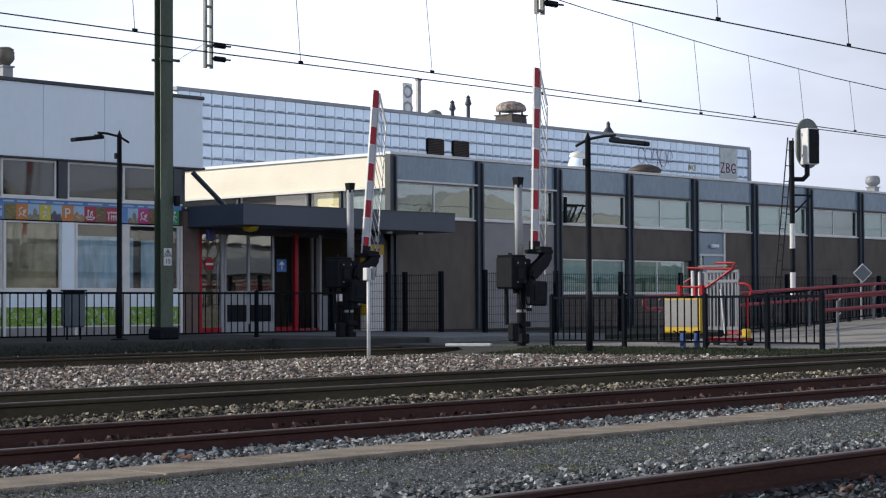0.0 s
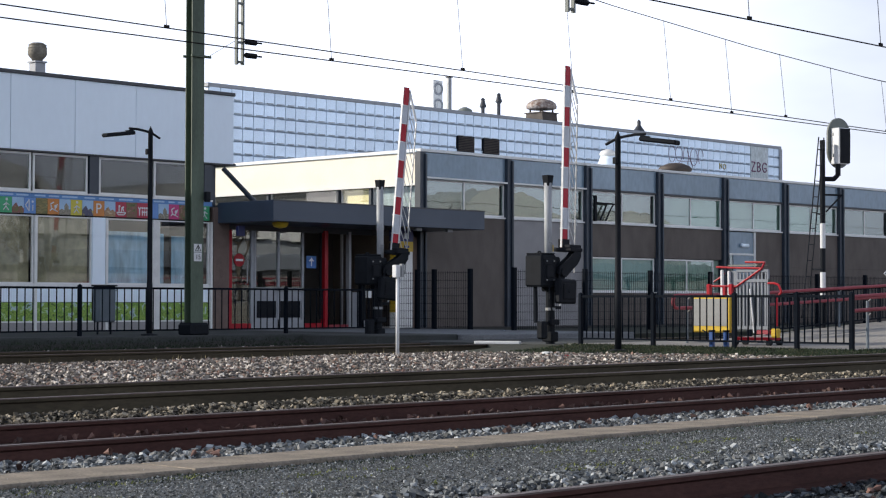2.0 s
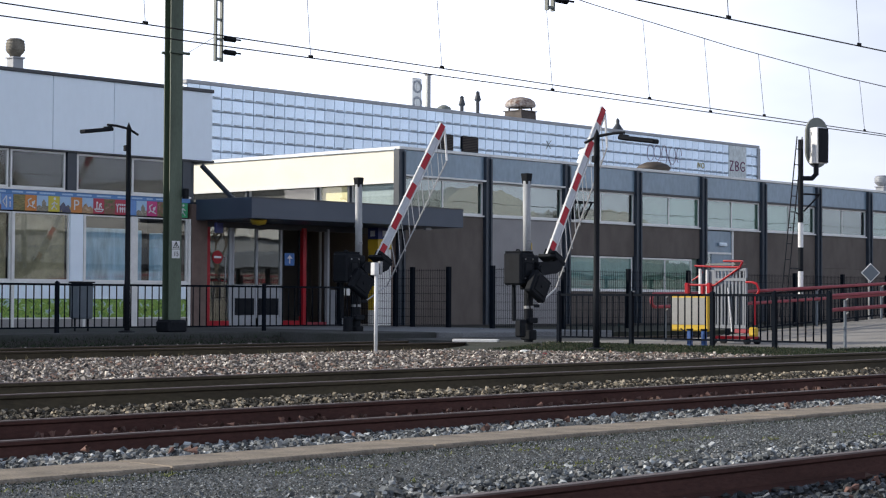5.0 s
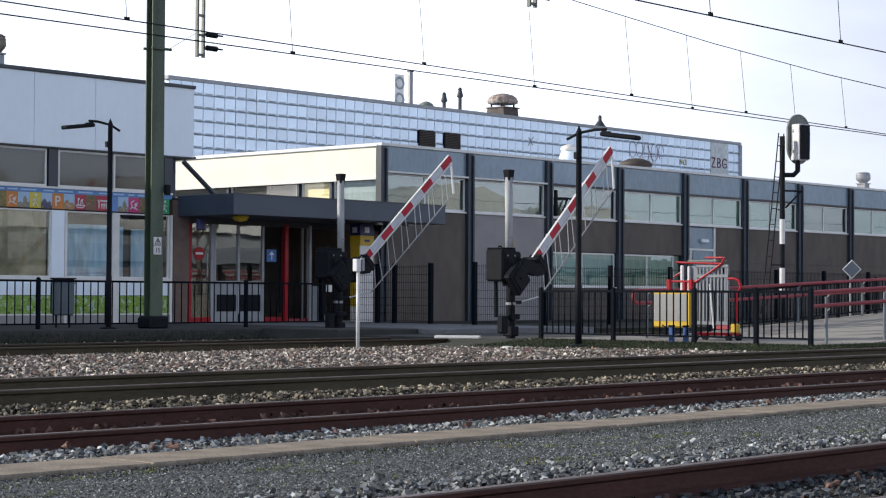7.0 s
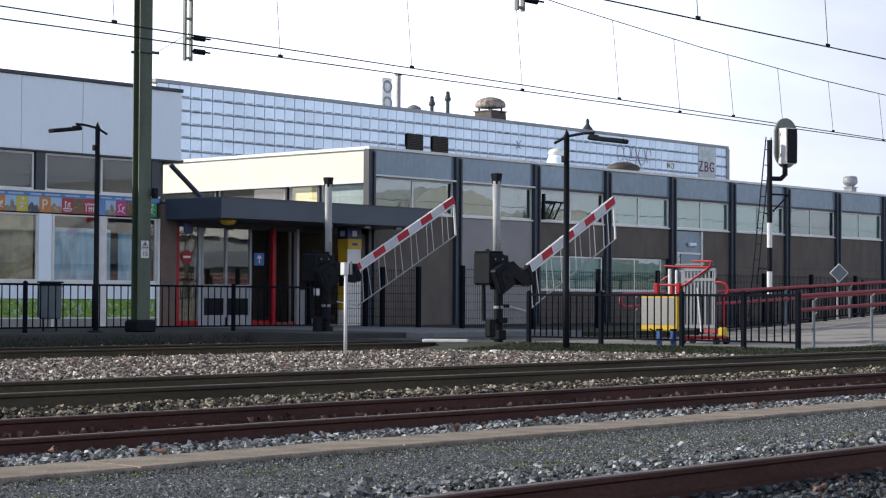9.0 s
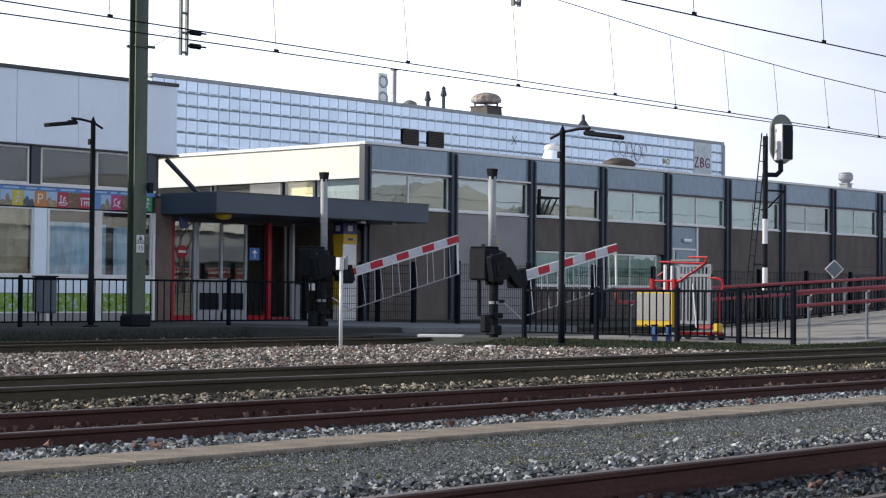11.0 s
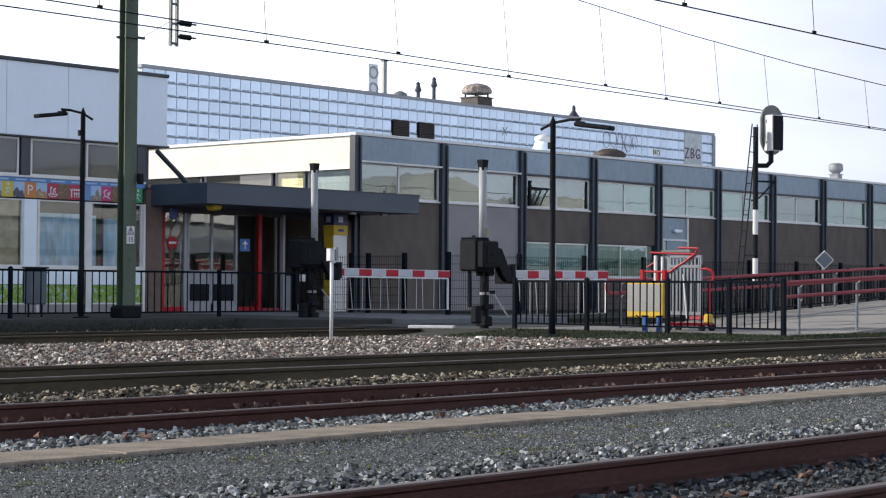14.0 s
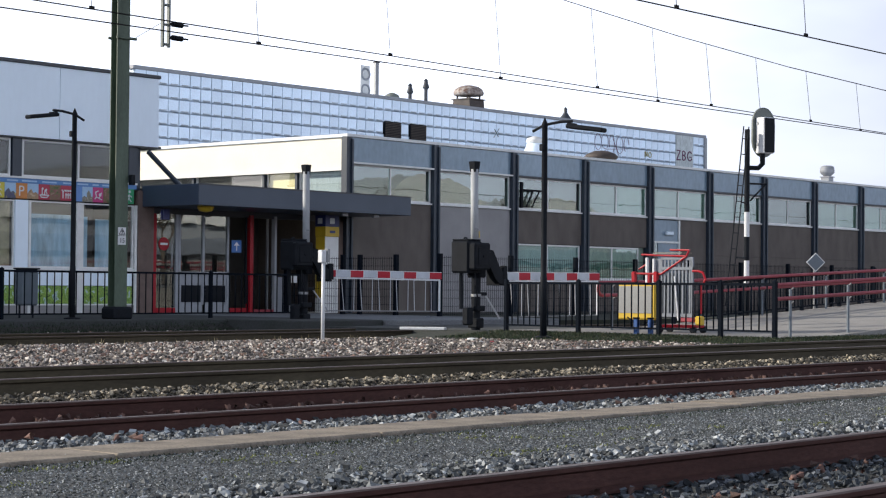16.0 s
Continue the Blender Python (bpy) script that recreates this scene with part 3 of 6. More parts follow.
part("strut", rod((27.1, 32.9, 3.86), (27.86, 32.6, 3.06), 0.06, seg=8), M_COLUMN, st)
part("brick_pier", box(26.88, 27.34, FY - 0.05, FY + 0.4, 0.1, 2.95), M_BRICK, st)
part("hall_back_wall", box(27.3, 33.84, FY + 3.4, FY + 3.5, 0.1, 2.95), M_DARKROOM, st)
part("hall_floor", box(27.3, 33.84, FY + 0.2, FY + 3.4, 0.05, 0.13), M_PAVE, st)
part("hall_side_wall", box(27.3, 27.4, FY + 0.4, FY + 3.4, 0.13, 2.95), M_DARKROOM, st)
for x in (30.9, 31.7, 32.3):
    part("inner_door_stile", box(x, x + 0.05, FY + 1.4, FY + 1.46, 0.13, 2.5), M_GREYFRAME, st)
for x in (27.7, 29.2, 30.7, 32.2):
    part("ceiling_light", box(x, x + 1.2, FY + 1.2, FY + 1.34, 2.84, 2.9), M_TUBE, st, "lit fluorescent tube")
part("transom", box(27.34, 33.8, FY, FY + 0.12, 2.44, 2.6), M_DARKTRIM, st)
d = part("door", box(27.36, 27.45, FY - 0.02, FY + 0.06, 0.13, 2.44), M_RED, st, "red-framed glass entrance door")
bm = box(28.04, 28.12, FY - 0.02, FY + 0.06, 0.13, 2.44)
part("bottom_rail", box(27.45, 28.04, FY - 0.02, FY + 0.06, 0.13, 0.25), M_RED, d)
part("door_frame", bm, M_GREYFRAME, d)
part("pane", box(27.45, 28.04, FY + 0.015, FY + 0.022, 0.25, 2.44), M_GLASS_DOOR, d)
part("handle", tube([(27.86, FY - 0.03, 1.75), (27.86, FY - 0.09, 1.72), (27.86, FY - 0.09, 1.2), (27.86, FY - 0.03, 1.17)], 0.018), M_GALV, d)
part("no_entry_disc", rod((27.69, FY + 0.012, 1.74), (27.69, FY - 0.002, 1.74), 0.155, seg=24), M_RED, d, "round red no-entry sticker")
part("no_entry_bar", box(27.58, 27.80, FY - 0.006, FY - 0.003, 1.715, 1.765), M_BAND_WHITE, d)
w = part("entrance_glazing", box(28.14, 29.72, FY - 0.01, FY + 0.07, 1.02, 1.10), M_GREYFRAME, st, "grey-framed glazing beside the doors")
bm = box(28.14, 28.2, FY - 0.01, FY + 0.07, 0.13, 2.44)
for x in (28.88, 29.66):
    box(x, x + 0.06, FY - 0.01, FY + 0.07, 0.13, 2.44, bm)
box(28.2, 29.66, FY - 0.01, FY + 0.07, 0.13, 0.32, bm)
part("glazing_frame", bm, M_GREYFRAME, w)
part("lower_panel", box(28.2, 29.66, FY + 0.01, FY + 0.05, 0.32, 1.02), M_GREYFRAME, w)
for x0, x1 in ((28.2, 28.88), (28.94, 29.66)):
    part("pane", box(x0, x1, FY + 0.02, FY + 0.026, 1.10, 2.44), M_GLASS_DOOR, w)
    part("grille", box(x0 + 0.04, x1 - 0.05, FY - 0.005, FY + 0.008, 0.38, 0.78), M_BLACK, w)
d = part("door", box(29.74, 30.3, FY - 0.01, FY + 0.05, 0.13, 0.24), M_RED, st, "dark glass door with a blue arrow sign")
part("door_stile", box(30.27, 30.31, FY - 0.005, FY + 0.05, 0.34, 2.44), M_BLACK, d)
part("arrow_plate", box(29.78, 30.1, FY - 0.03, FY - 0.02, 1.58, 1.88, bevel=0.003), M_BLUE, d)
bm = box(29.925, 29.955, FY - 0.036, FY - 0.032, 1.63, 1.76)
v = [bm.verts.new(p) for p in ((29.85, FY - 0.034, 1.75), (30.03, FY - 0.034, 1.75), (29.94, FY - 0.034, 1.84))]
bm.faces.new(v)
part("arrow", bm, M_BAND_WHITE, d)
part("door_post", box(30.36, 30.47, FY - 0.06, FY + 0.08, 0.13, 2.5), M_RED, st, "red door post")
part("door_sill", box(30.48, 31.2, FY - 0.02, FY + 0.06, 0.13, 0.2), M_DULLRED, st)
part("door_post", box(31.2, 31.27, FY - 0.04, FY + 0.08, 0.13, 2.5), M_GREYFRAME, st)
part("side_panel", box(31.27, 31.8, FY, FY + 0.05, 0.13, 1.0), M_GREYFRAME, st)
part("wall_panel", box(33.05, 33.69, FY, FY + 0.1, 0.1, 2.58), M_BRICK, st)
part("sign_box", box(27.2, 27.4, 32.45, 32.55, 2.28, 2.52, bevel=0.01), M_NAVY, st)
pillar = thing("ticket_pillar", 32.380, 32.2, 0.115, "white and yellow ticket pillar with a blue head beside the entrance", "ticket machine")
part("body", box(32.110, 32.580, 32.1, 32.45, 0.115, 2.02, bevel=0.01), M_FRAME, pillar)
part("side_panel", box(32.102, 32.108, 32.12, 32.43, 0.5, 2.02), M_YELLOW, pillar)
part("yellow_band", box(32.100, 32.590, 32.09, 32.46, 2.02, 2.27, bevel=0.008), M_YELLOW, pillar)
part("blue_head", box(32.100, 32.590, 32.09, 32.46, 2.27, 2.56, bevel=0.008), M_NAVY, pillar)
part("pictogram", box(32.250, 32.410, 32.078, 32.085, 2.34, 2.48), M_BAND_WHITE, pillar)
part("logo_bar", box(32.250, 32.430, 32.078, 32.085, 2.11, 2.17), M_NAVY, pillar)
part("pictogram", box(32.090, 32.096, 32.2, 32.36, 2.34, 2.48), M_BAND_WHITE, pillar)
part("keypad", box(32.090, 32.096, 32.18, 32.38, 1.1, 1.4), M_BLACK, pillar)

# ---- shop building ----
wb = thing("shop_building", 10, FY, 0.1, "white flat-roofed shop building with wide display windows", "building")
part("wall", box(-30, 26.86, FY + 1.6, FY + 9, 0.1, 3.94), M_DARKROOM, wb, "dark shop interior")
part("roof", box(-30, 27.45, FY + 0.1, FY + 9, 5.5, 5.6), M_ROOF, wb)
part("soffit", box(-30, 27.5, FY - 0.08, FY + 9, 3.94, 3.99), M_DARKTRIM, wb)
part("end_wall", box(27.26, 27.4, FY + 0.1, FY + 9, 4.0, 5.55), M_WHITE, wb)
part("end_wall", box(26.9, 27.04, FY + 0.1, FY + 9, 2.96, 3.938), M_COLUMN, wb, "dark lower end wall")
JOINT = [22.98 - 1.62 * k for k in range(12)]
edges = sorted(JOINT) + [24.6, 26.22, 27.42]
for x0, x1 in zip(edges, edges[1:]):
    part("fascia_panel", box(x0 + 0.006, x1 - 0.006, FY - 0.1, FY - 0.02, 3.97, 5.56, bevel=0.004), M_WHITE, wb)
part("roof_edge", box(-30, 27.44, FY - 0.14, FY + 0.1, 5.56, 5.64, bevel=0.01), M_DARKTRIM, wb)
part("display_band", box(16, 26.86, FY + 0.0, FY + 0.06, 2.97, 3.07), M_BANDBLUE, wb, "blue band over the picture tiles")
part("sill", box(16, 26.86, FY - 0.03, FY + 0.08, 3.07, 3.11), M_FRAME, wb)
part("sill", box(16, 26.86, FY - 0.03, FY + 0.08, 1.08, 1.14), M_FRAME, wb)
part("plinth", box(16, 26.86, FY - 0.02, FY + 0.06, 0.1, 0.31), M_PLASTER, wb, "grey plinth")
part("sill", box(16, 26.86, FY - 0.03, FY + 0.06, 0.311, 0.343), M_FRAME, wb)
for x0, x1 in ((18.57, 20.24), (20.32, 22.02), (22.1, 23.515), (23.925, 25.145), (25.345, 26.79)):
    outline = [(x0, FY + 0.05)]
    for k in range(int((x1 - x0) / 0.06)):
        a = x0 + 0.06 * k
        outline += [(a, FY), (a + 0.018, FY - 0.009), (a + 0.042, FY - 0.009), (a + 0.058, FY)]
    outline += [(x1, FY), (x1, FY + 0.05)]
    bm = bmesh.new()
    low, top = ([bm.verts.new((x, y, z)) for x, y in outline] for z in (0.75, 1.08))
    for k in range(len(outline)):
        n = (k + 1) % len(outline)
        bm.faces.new((low[k], low[n], top[n], top[k]))
    bm.faces.new(low[::-1])
    bm.faces.new(top)
    bmesh.ops.recalc_face_normals(bm, faces=bm.faces[:])
    part("white_panel", bm, M_WHITE, wb, "white ribbed panel")
    part("picture_panel", box(x0, x1, FY - 0.004, FY + 0.05, 0.345, 0.74), M_GREENART, wb, "green picture panel under the window")
for x0, x1, film in ((18.57, 20.24, M_TANFILM), (20.32, 22.02, M_TANFILM), (22.1, 23.515, M_TANFILM), (23.925, 25.145, M_POSTER), (25.345, 26.79, M_POSTER)):
    w = window(wb, x0, x1, 1.14, 2.6, 1, glass_mat=M_GLASS_SHOP, bar=0.03)
    top = 2.6 if film is M_TANFILM else 2.32
    if x0 < 25.3:
        part("film", box(x0 + 0.06, x1 - 0.06, FY + 0.1, FY + 0.11, 1.16, top), film, w)
    else:
        part("film", box(x0 + 0.06, x0 + 0.2, FY + 0.1, FY + 0.11, 1.16, 2.3), film, w)
        part("film", box(x0 + 0.42, x0 + 0.95, FY + 0.1, FY + 0.11, 1.16, 2.25), film, w)
part("pier", box(23.52, 23.85, FY - 0.03, FY + 0.08, 1.14, 2.6), M_WHITE, wb)
for x, w in ((18.5, 0.06), (20.25, 0.06), (22.03, 0.06), (23.86, 0.06), (25.155, 0.18), (26.8, 0.06)):
    part("mullion", box(x, x + w, FY - 0.04, FY + 0.07, 0.1, 2.6), M_FRAME, wb)
for x0, x1 in ((19.0, 20.4), (20.45, 21.95), (22.0, 23.4), (23.7, 25.12), (25.2, 26.6)):
    window(wb, x0, x1, 3.11, 3.93, 1, glass_mat=M_GLASS_DIM, back=M_LAMELLA, depth=0.12)
for x0 in (20.4, 23.43, 26.62):
    part("post", box(x0, x0 + 0.24, FY - 0.02, FY + 0.1, 3.11, 3.94), M_COLUMN, wb)
def plain(name, c):
    return material(name, c, 0.5, amount=0.2, bump=0)


T_GREEN, T_PINK, T_RED, T_ORANGE = plain("green_tile", (0.05, 0.36, 0.16)), plain("pink_tile", (0.52, 0.05, 0.20)), plain("red_tile", (0.42, 0.035, 0.07)), plain("orange_tile", (0.58, 0.22, 0.05))
T_LIME, T_SKY, T_INFO = plain("lime_yellow_tile", (0.58, 0.50, 0.06)), plain("sky_tile", (0.35, 0.52, 0.72)), plain("info_blue_tile", (0.13, 0.27, 0.58))
P_STONE = picture("stone_picture", [(0.06, 0.06, 0.05), (0.30, 0.27, 0.22), (0.16, 0.15, 0.10), (0.50, 0.46, 0.40)], 14)
P_PARK = picture("park_picture", [(0.03, 0.05, 0.015), (0.14, 0.15, 0.05), (0.22, 0.06, 0.07), (0.30, 0.30, 0.16)], 15)
P_FIELD = picture("field_picture", [(0.10, 0.08, 0.03), (0.26, 0.20, 0.07), (0.12, 0.12, 0.04), (0.36, 0.30, 0.14)], 9, (0.5, 1, 2.5))
P_SAND = picture("sand_picture", [(0.20, 0.11, 0.05), (0.42, 0.28, 0.15), (0.30, 0.18, 0.10), (0.55, 0.42, 0.28)], 7, (0.6, 1, 2))
P_NIGHT = picture("dark_picture", [(0.015, 0.02, 0.05), (0.10, 0.10, 0.14), (0.04, 0.05, 0.12), (0.45, 0.36, 0.10)], 12)


def marks(x, lines, r=0.013, discs=()):
    """White pictogram strokes and discs on a tile whose corner is at x."""
    bm = bmesh.new()
    for pts in lines:
        for a, b in zip(pts, pts[1:]):
            rod((x + a[0], FY - 0.017, 2.63 + a[1]), (x + b[0], FY - 0.017, 2.63 + b[1]), r, seg=6, bm=bm)
    for u, v, q in discs:
        rod((x + u, FY - 0.021, 2.63 + v), (x + u, FY - 0.013, 2.63 + v), q, seg=12, bm=bm)
    return bm


def hill(x, pts):
    """The dark lower part of a small landscape picture."""
    bm = bmesh.new()
    v = [bm.verts.new((x + u, FY - 0.0135, 2.63 + w)) for u, w in pts]
    w = [bm.verts.new((p.co.x, FY - 0.005, p.co.z)) for p in v]
    n = len(v)
    for k in range(n):
        bm.faces.new((v[k], v[(k + 1) % n], w[(k + 1) % n], w[k]))
    bm.faces.new(v)
    bm.faces.new(w[::-1])
    bmesh.ops.recalc_face_normals(bm, faces=bm.faces[:])
    return bm


WALKER = ([[(0.15, 0.22), (0.14, 0.13), (0.08, 0.05)], [(0.14, 0.13), (0.21, 0.05)], [(0.08, 0.15), (0.15, 0.20), (0.22, 0.16)]], [(0.16, 0.28, 0.03)])
SWIMMER = ([[(0.05, 0.07), (0.10, 0.12), (0.17, 0.09), (0.25, 0.06)], [(0.10, 0.12), (0.07, 0.22), (0.15, 0.26)], [(0.17, 0.09), (0.24, 0.22)]], [(0.20, 0.17, 0.035)])
BOAT = ([[(0.03, 0.10), (0.07, 0.05), (0.22, 0.05), (0.27, 0.10), (0.03, 0.10)], [(0.09, 0.11), (0.09, 0.22)], [(0.15, 0.11), (0.17, 0.22), (0.22, 0.13)]], [(0.10, 0.24, 0.025), (0.2, 0.22, 0.022)])
PARTY = ([[(0.06, 0.05), (0.06, 0.18)], [(0.03, 0.24), (0.06, 0.18), (0.1, 0.24)], [(0.14, 0.05), (0.14, 0.17)], [(0.2, 0.05), (0.2, 0.17)], [(0.26, 0.05), (0.26, 0.17)], [(0.12, 0.13), (0.27, 0.13)]], [(0.14, 0.22, 0.025), (0.2, 0.22, 0.025), (0.26, 0.22, 0.025)])
ARROW = ([[(0.03, 0.17), (0.12, 0.29)], [(0.03, 0.17), (0.12, 0.05)], [(0.12, 0.05), (0.12, 0.29)], [(0.21, 0.06), (0.21, 0.18)]], [(0.21, 0.25, 0.025)])
SLOPE = ((0.003, 0.0), (0.29, 0.0), (0.29, 0.10), (0.22, 0.16), (0.16, 0.13), (0.10, 0.22), (0.05, 0.18), (0.003, 0.12))
HOUSES = ((0.003, 0.0), (0.29, 0.0), (0.29, 0.12), (0.24, 0.12), (0.24, 0.18), (0.18, 0.26), (0.13, 0.19), (0.13, 0.1), (0.06, 0.13), (0.003, 0.09))
ORDER = [(T_GREEN, WALKER, None), (P_STONE, None, None), (P_PARK, None, None), (T_PINK, SWIMMER, None), (T_SKY, None, (P_STONE, HOUSES)), (T_INFO, None, None), (T_RED, PARTY, None), (P_PARK, None, None),
         (T_RED, BOAT, None), (T_SKY, None, (P_SAND, SLOPE)), (T_ORANGE, "P", None), (T_SKY, None, (P_NIGHT, SLOPE)), (T_LIME, WALKER, None), (T_SKY, None, (P_STONE, HOUSES)), (T_ORANGE, SWIMMER, None), (P_FIELD, None, None), (T_INFO, ARROW, None), (T_SKY, None, (P_PARK, SLOPE))]
for k in range(34):
    x = 26.78 - 0.295 * (k + 1)
    ground_mat, sign, scape = ORDER[k % 18]
    t = part("picture_tile", box(x + 0.003, x + 0.292, FY - 0.012, FY + 0.05, 2.63, 2.965), ground_mat, wb)
    if scape:
        part("landscape", hill(x, scape[1]), scape[0], t)
    if sign == "P":
        cu = bpy.data.curves.new("letter", "FONT")
        cu.body, cu.size, cu.extrude = "P", 0.32, 0.002
        cu.materials.append(M_BAND_WHITE)
        tx = new("letter", cu)
        tx.parent = t
        tx.matrix_basis = pose(x + 0.05, FY - 0.018, 2.69, 90)
    elif sign:
        part("pictogram", marks(x, *sign[:1], discs=sign[1]), M_BAND_WHITE, t)
# small unreadable writing along the blue band
x = 16.4
rng = random.Random(4)
while x < 26.5:
    w = rng.uniform(0.12, 0.42)
    part("writing_bar", box(x, x + w, FY - 0.006, FY - 0.001, 3.0, 3.035), T_SKY, wb)
    x += w + rng.uniform(0.06, 0.2)


def spinner(x, y, z, r, h, mat, label, base_mat, smooth=True):
    v = thing("roof_vent", x, y, z, label, "roof vent")
    part("base", box(x - r * 0.62, x + r * 0.62, y - r * 0.62, y + r * 0.62, z, z + h * 0.35, bevel=0.01), base_mat, v)
    part("plinth", box(x - r * 0.6, x + r * 0.6, y - r * 0.6, y + r * 0.6, z - 0.46, z), base_mat, v)
    part("flange", box(x - r * 0.75, x + r * 0.75, y - r * 0.75, y + r * 0.75, z + h * 0.35, z + h * 0.4), base_mat, v)
    cowl = part("cowl", lathe(x, y, [(r * 0.5, z + h * 0.4), (r * 0.62, z + h * 0.47), (r * 0.9, z + h * 0.56), (r, z + h * 0.66), (r * 0.97, z + h * 0.84), (r * 0.86, z + h * 0.95), (r * 0.6, z + h)], 20), mat, v, "", smooth)
    for f in (0.62, 0.72, 0.82, 0.92):
        q = r * (1.02 if f < 0.9 else 0.95)
        part("band", lathe(x, y, [(q, z + h * f), (q, z + h * (f + 0.018))], 20), mat, cowl)
    return v


spinner(24.08, 36.0, 6.05, 0.22, 0.72, M_WEATHERED, "weathered beige-grey round roof vent on the shop roof", M_GREYFRAME)
part("raised_roof", box(76.0, 100, 45, 56, 4.6, 6.08), M_ROOF, st)
spinner(80.5, 45.4, 6.08, 0.36, 0.9, M_GREYFRAME, "pale round roof vent on the station roof", M_GREYFRAME)

# ---- panelled hall ----
HY = 56.0
hall = thing("panelled_hall", 65, HY, 0.1, "tall hall clad in pale pearly cassette panels", "building")
part("wall", box(45.4, 85.7, HY + 0.06, HY + 22, 0, 9.2), M_TILE, hall)
part("roof_edge", box(45.3, 85.8, HY - 0.06, HY + 0.3, 9.2, 9.36, bevel=0.02), M_GREYFRAME, hall)
part("corner_strip", box(85.55, 85.8, HY - 0.1, HY + 0.2, 5, 9.2), M_GREYFRAME, hall)
PW, PH = 0.567, 0.53


def cassette(w, h):
    """A shallow cassette with a bevelled face, a raised rim and a lip at its foot."""
    bm = bmesh.new()
    ring = lambda ix, iz0, iz1, y: [bm.verts.new(p) for p in ((ix, y, iz0), (w - ix, y, iz0), (w - ix, y, h - iz1), (ix, y, h - iz1))]
    loops = [ring(0.01, 0.01, 0.01, 0.0), ring(0.018, 0.018, 0.018, -0.025), ring(0.045, 0.05, 0.04, -0.034)]
    for a, b in zip(loops, loops[1:]):
        for k in range(4):
            bm.faces.new((a[k], a[(k + 1) % 4], b[(k + 1) % 4], b[k]))
    bm.faces.new(loops[-1])
    box(w * 0.22, w * 0.78, -0.085, -0.03, 0.055, 0.085, bm, mi=1)
    bmesh.ops.recalc_face_normals(bm, faces=bm.faces[:])
    return bm


CASSETTE = mesh("panel", cassette(PW, PH), M_TILE, M_LIP)
rest = bmesh.new()
for row in range(6):
    z = 9.235 - PH * (row + 1)
    for k in range(71):
        x = 45.39 + PW * k
        if (row == 2 and k in (25, 26, 28, 29)) or 66 <= k < 69:
            continue
        if row < 4:
            shared("panel", CASSETTE, hall, Matrix.Translation((x, HY, z)))
        else:
            c = cassette(PW, PH)
            c.transform(Matrix.Translation((x, HY, z)))
            tmp = bpy.data.meshes.new("row")
            c.to_mesh(tmp)
            c.free()
            rest.from_mesh(tmp)
part("flat_panel", box(82.83, 84.5, HY - 0.04, HY + 0.05, 6.0, 9.2, bevel=0.01), M_FLATPANEL, hall, "flat whitewashed panel with streaks")
tagged(part("panel_rest", rest, [M_TILE, M_LIP], hall), kind="stuff")
for x0, x1 in ((59.6, 60.69), (61.3, 62.39)):
    v = part("vent_grille", box(x0, x1, HY - 0.095, HY + 0.05, 7.51, 8.22), M_BLACK, hall, "dark louvred vent")
    for k in range(9):
        part("slat", box(x0 + 0.03, x1 - 0.03, HY - 0.125, HY - 0.097, 7.54 + 0.074 * k, 7.58 + 0.074 * k), M_RUSTVENT, v)
# sprayed tags on the hall
def strokes(name, lines, r, mat, label):
    for pts in lines:
        bm = bmesh.new()
        for k, (a, b) in enumerate(zip(pts, pts[1:])):
            rod((a[0], HY - 0.05, a[1]), (b[0], HY - 0.05, b[1]), r, seg=5, bm=bm)
        part(name, bm, mat, hall, label)


def loop(cx, cz, rx, rz, a0=0, a1=360, n=12):
    return [(cx + rx * math.cos(radians(a0 + (a1 - a0) * k / n)), cz + rz * math.sin(radians(a0 + (a1 - a0) * k / n))) for k in range(n + 1)]


strokes("graffiti", [loop(75.7, 8.35, 0.28, 0.42, 30, 330), loop(76.3, 8.4, 0.3, 0.38), loop(76.9, 8.3, 0.22, 0.5, -60, 200), [(77.0, 8.6), (77.5, 7.75)], loop(77.6, 8.3, 0.3, 0.45, 100, 420), loop(78.2, 8.35, 0.22, 0.4, 0, 250), [(76.1, 7.8), (76.4, 8.0), (78.4, 8.15)]], 0.011, M_SPRAY, "thin purple graffiti strokes")
strokes("graffiti", [[(82.9, 8.35), (83.2, 8.35), (82.9, 7.85), (83.25, 7.85)], [(83.45, 7.85), (83.45, 8.35)], loop(83.5, 8.23, 0.2, 0.12, -90, 90), loop(83.5, 7.98, 0.24, 0.13, -90, 90), loop(84.15, 8.1, 0.22, 0.25, 40, 330), [(84.3, 8.05), (84.1, 8.05)]], 0.035, M_SPRAY, "dark graffiti lettering")
strokes("graffiti", [[(79.9, 7.8), (79.9, 8.1), (80.1, 7.85), (80.1, 8.1)], loop(80.35, 7.95, 0.12, 0.14)], 0.022, material("ochre_spray", (0.42, 0.34, 0.08), 0.6, amount=0.3, bump=0), "ochre graffiti mark")
strokes("graffiti", [[(67.3, 8.0), (67.7, 8.45)], [(67.35, 8.4), (67.65, 8.05)]], 0.016, M_GREYVENT, "small grey graffiti cross")
# things on the hall roof
ac = thing("air_conditioner", 60.3, 57.8, 9.2, "pale twin-fan air conditioner on the hall roof", "air conditioner")
part("casing", box(59.98, 60.6, 57.8, 58.0, 9.36, 10.92, bevel=0.02), M_FRAME, ac)
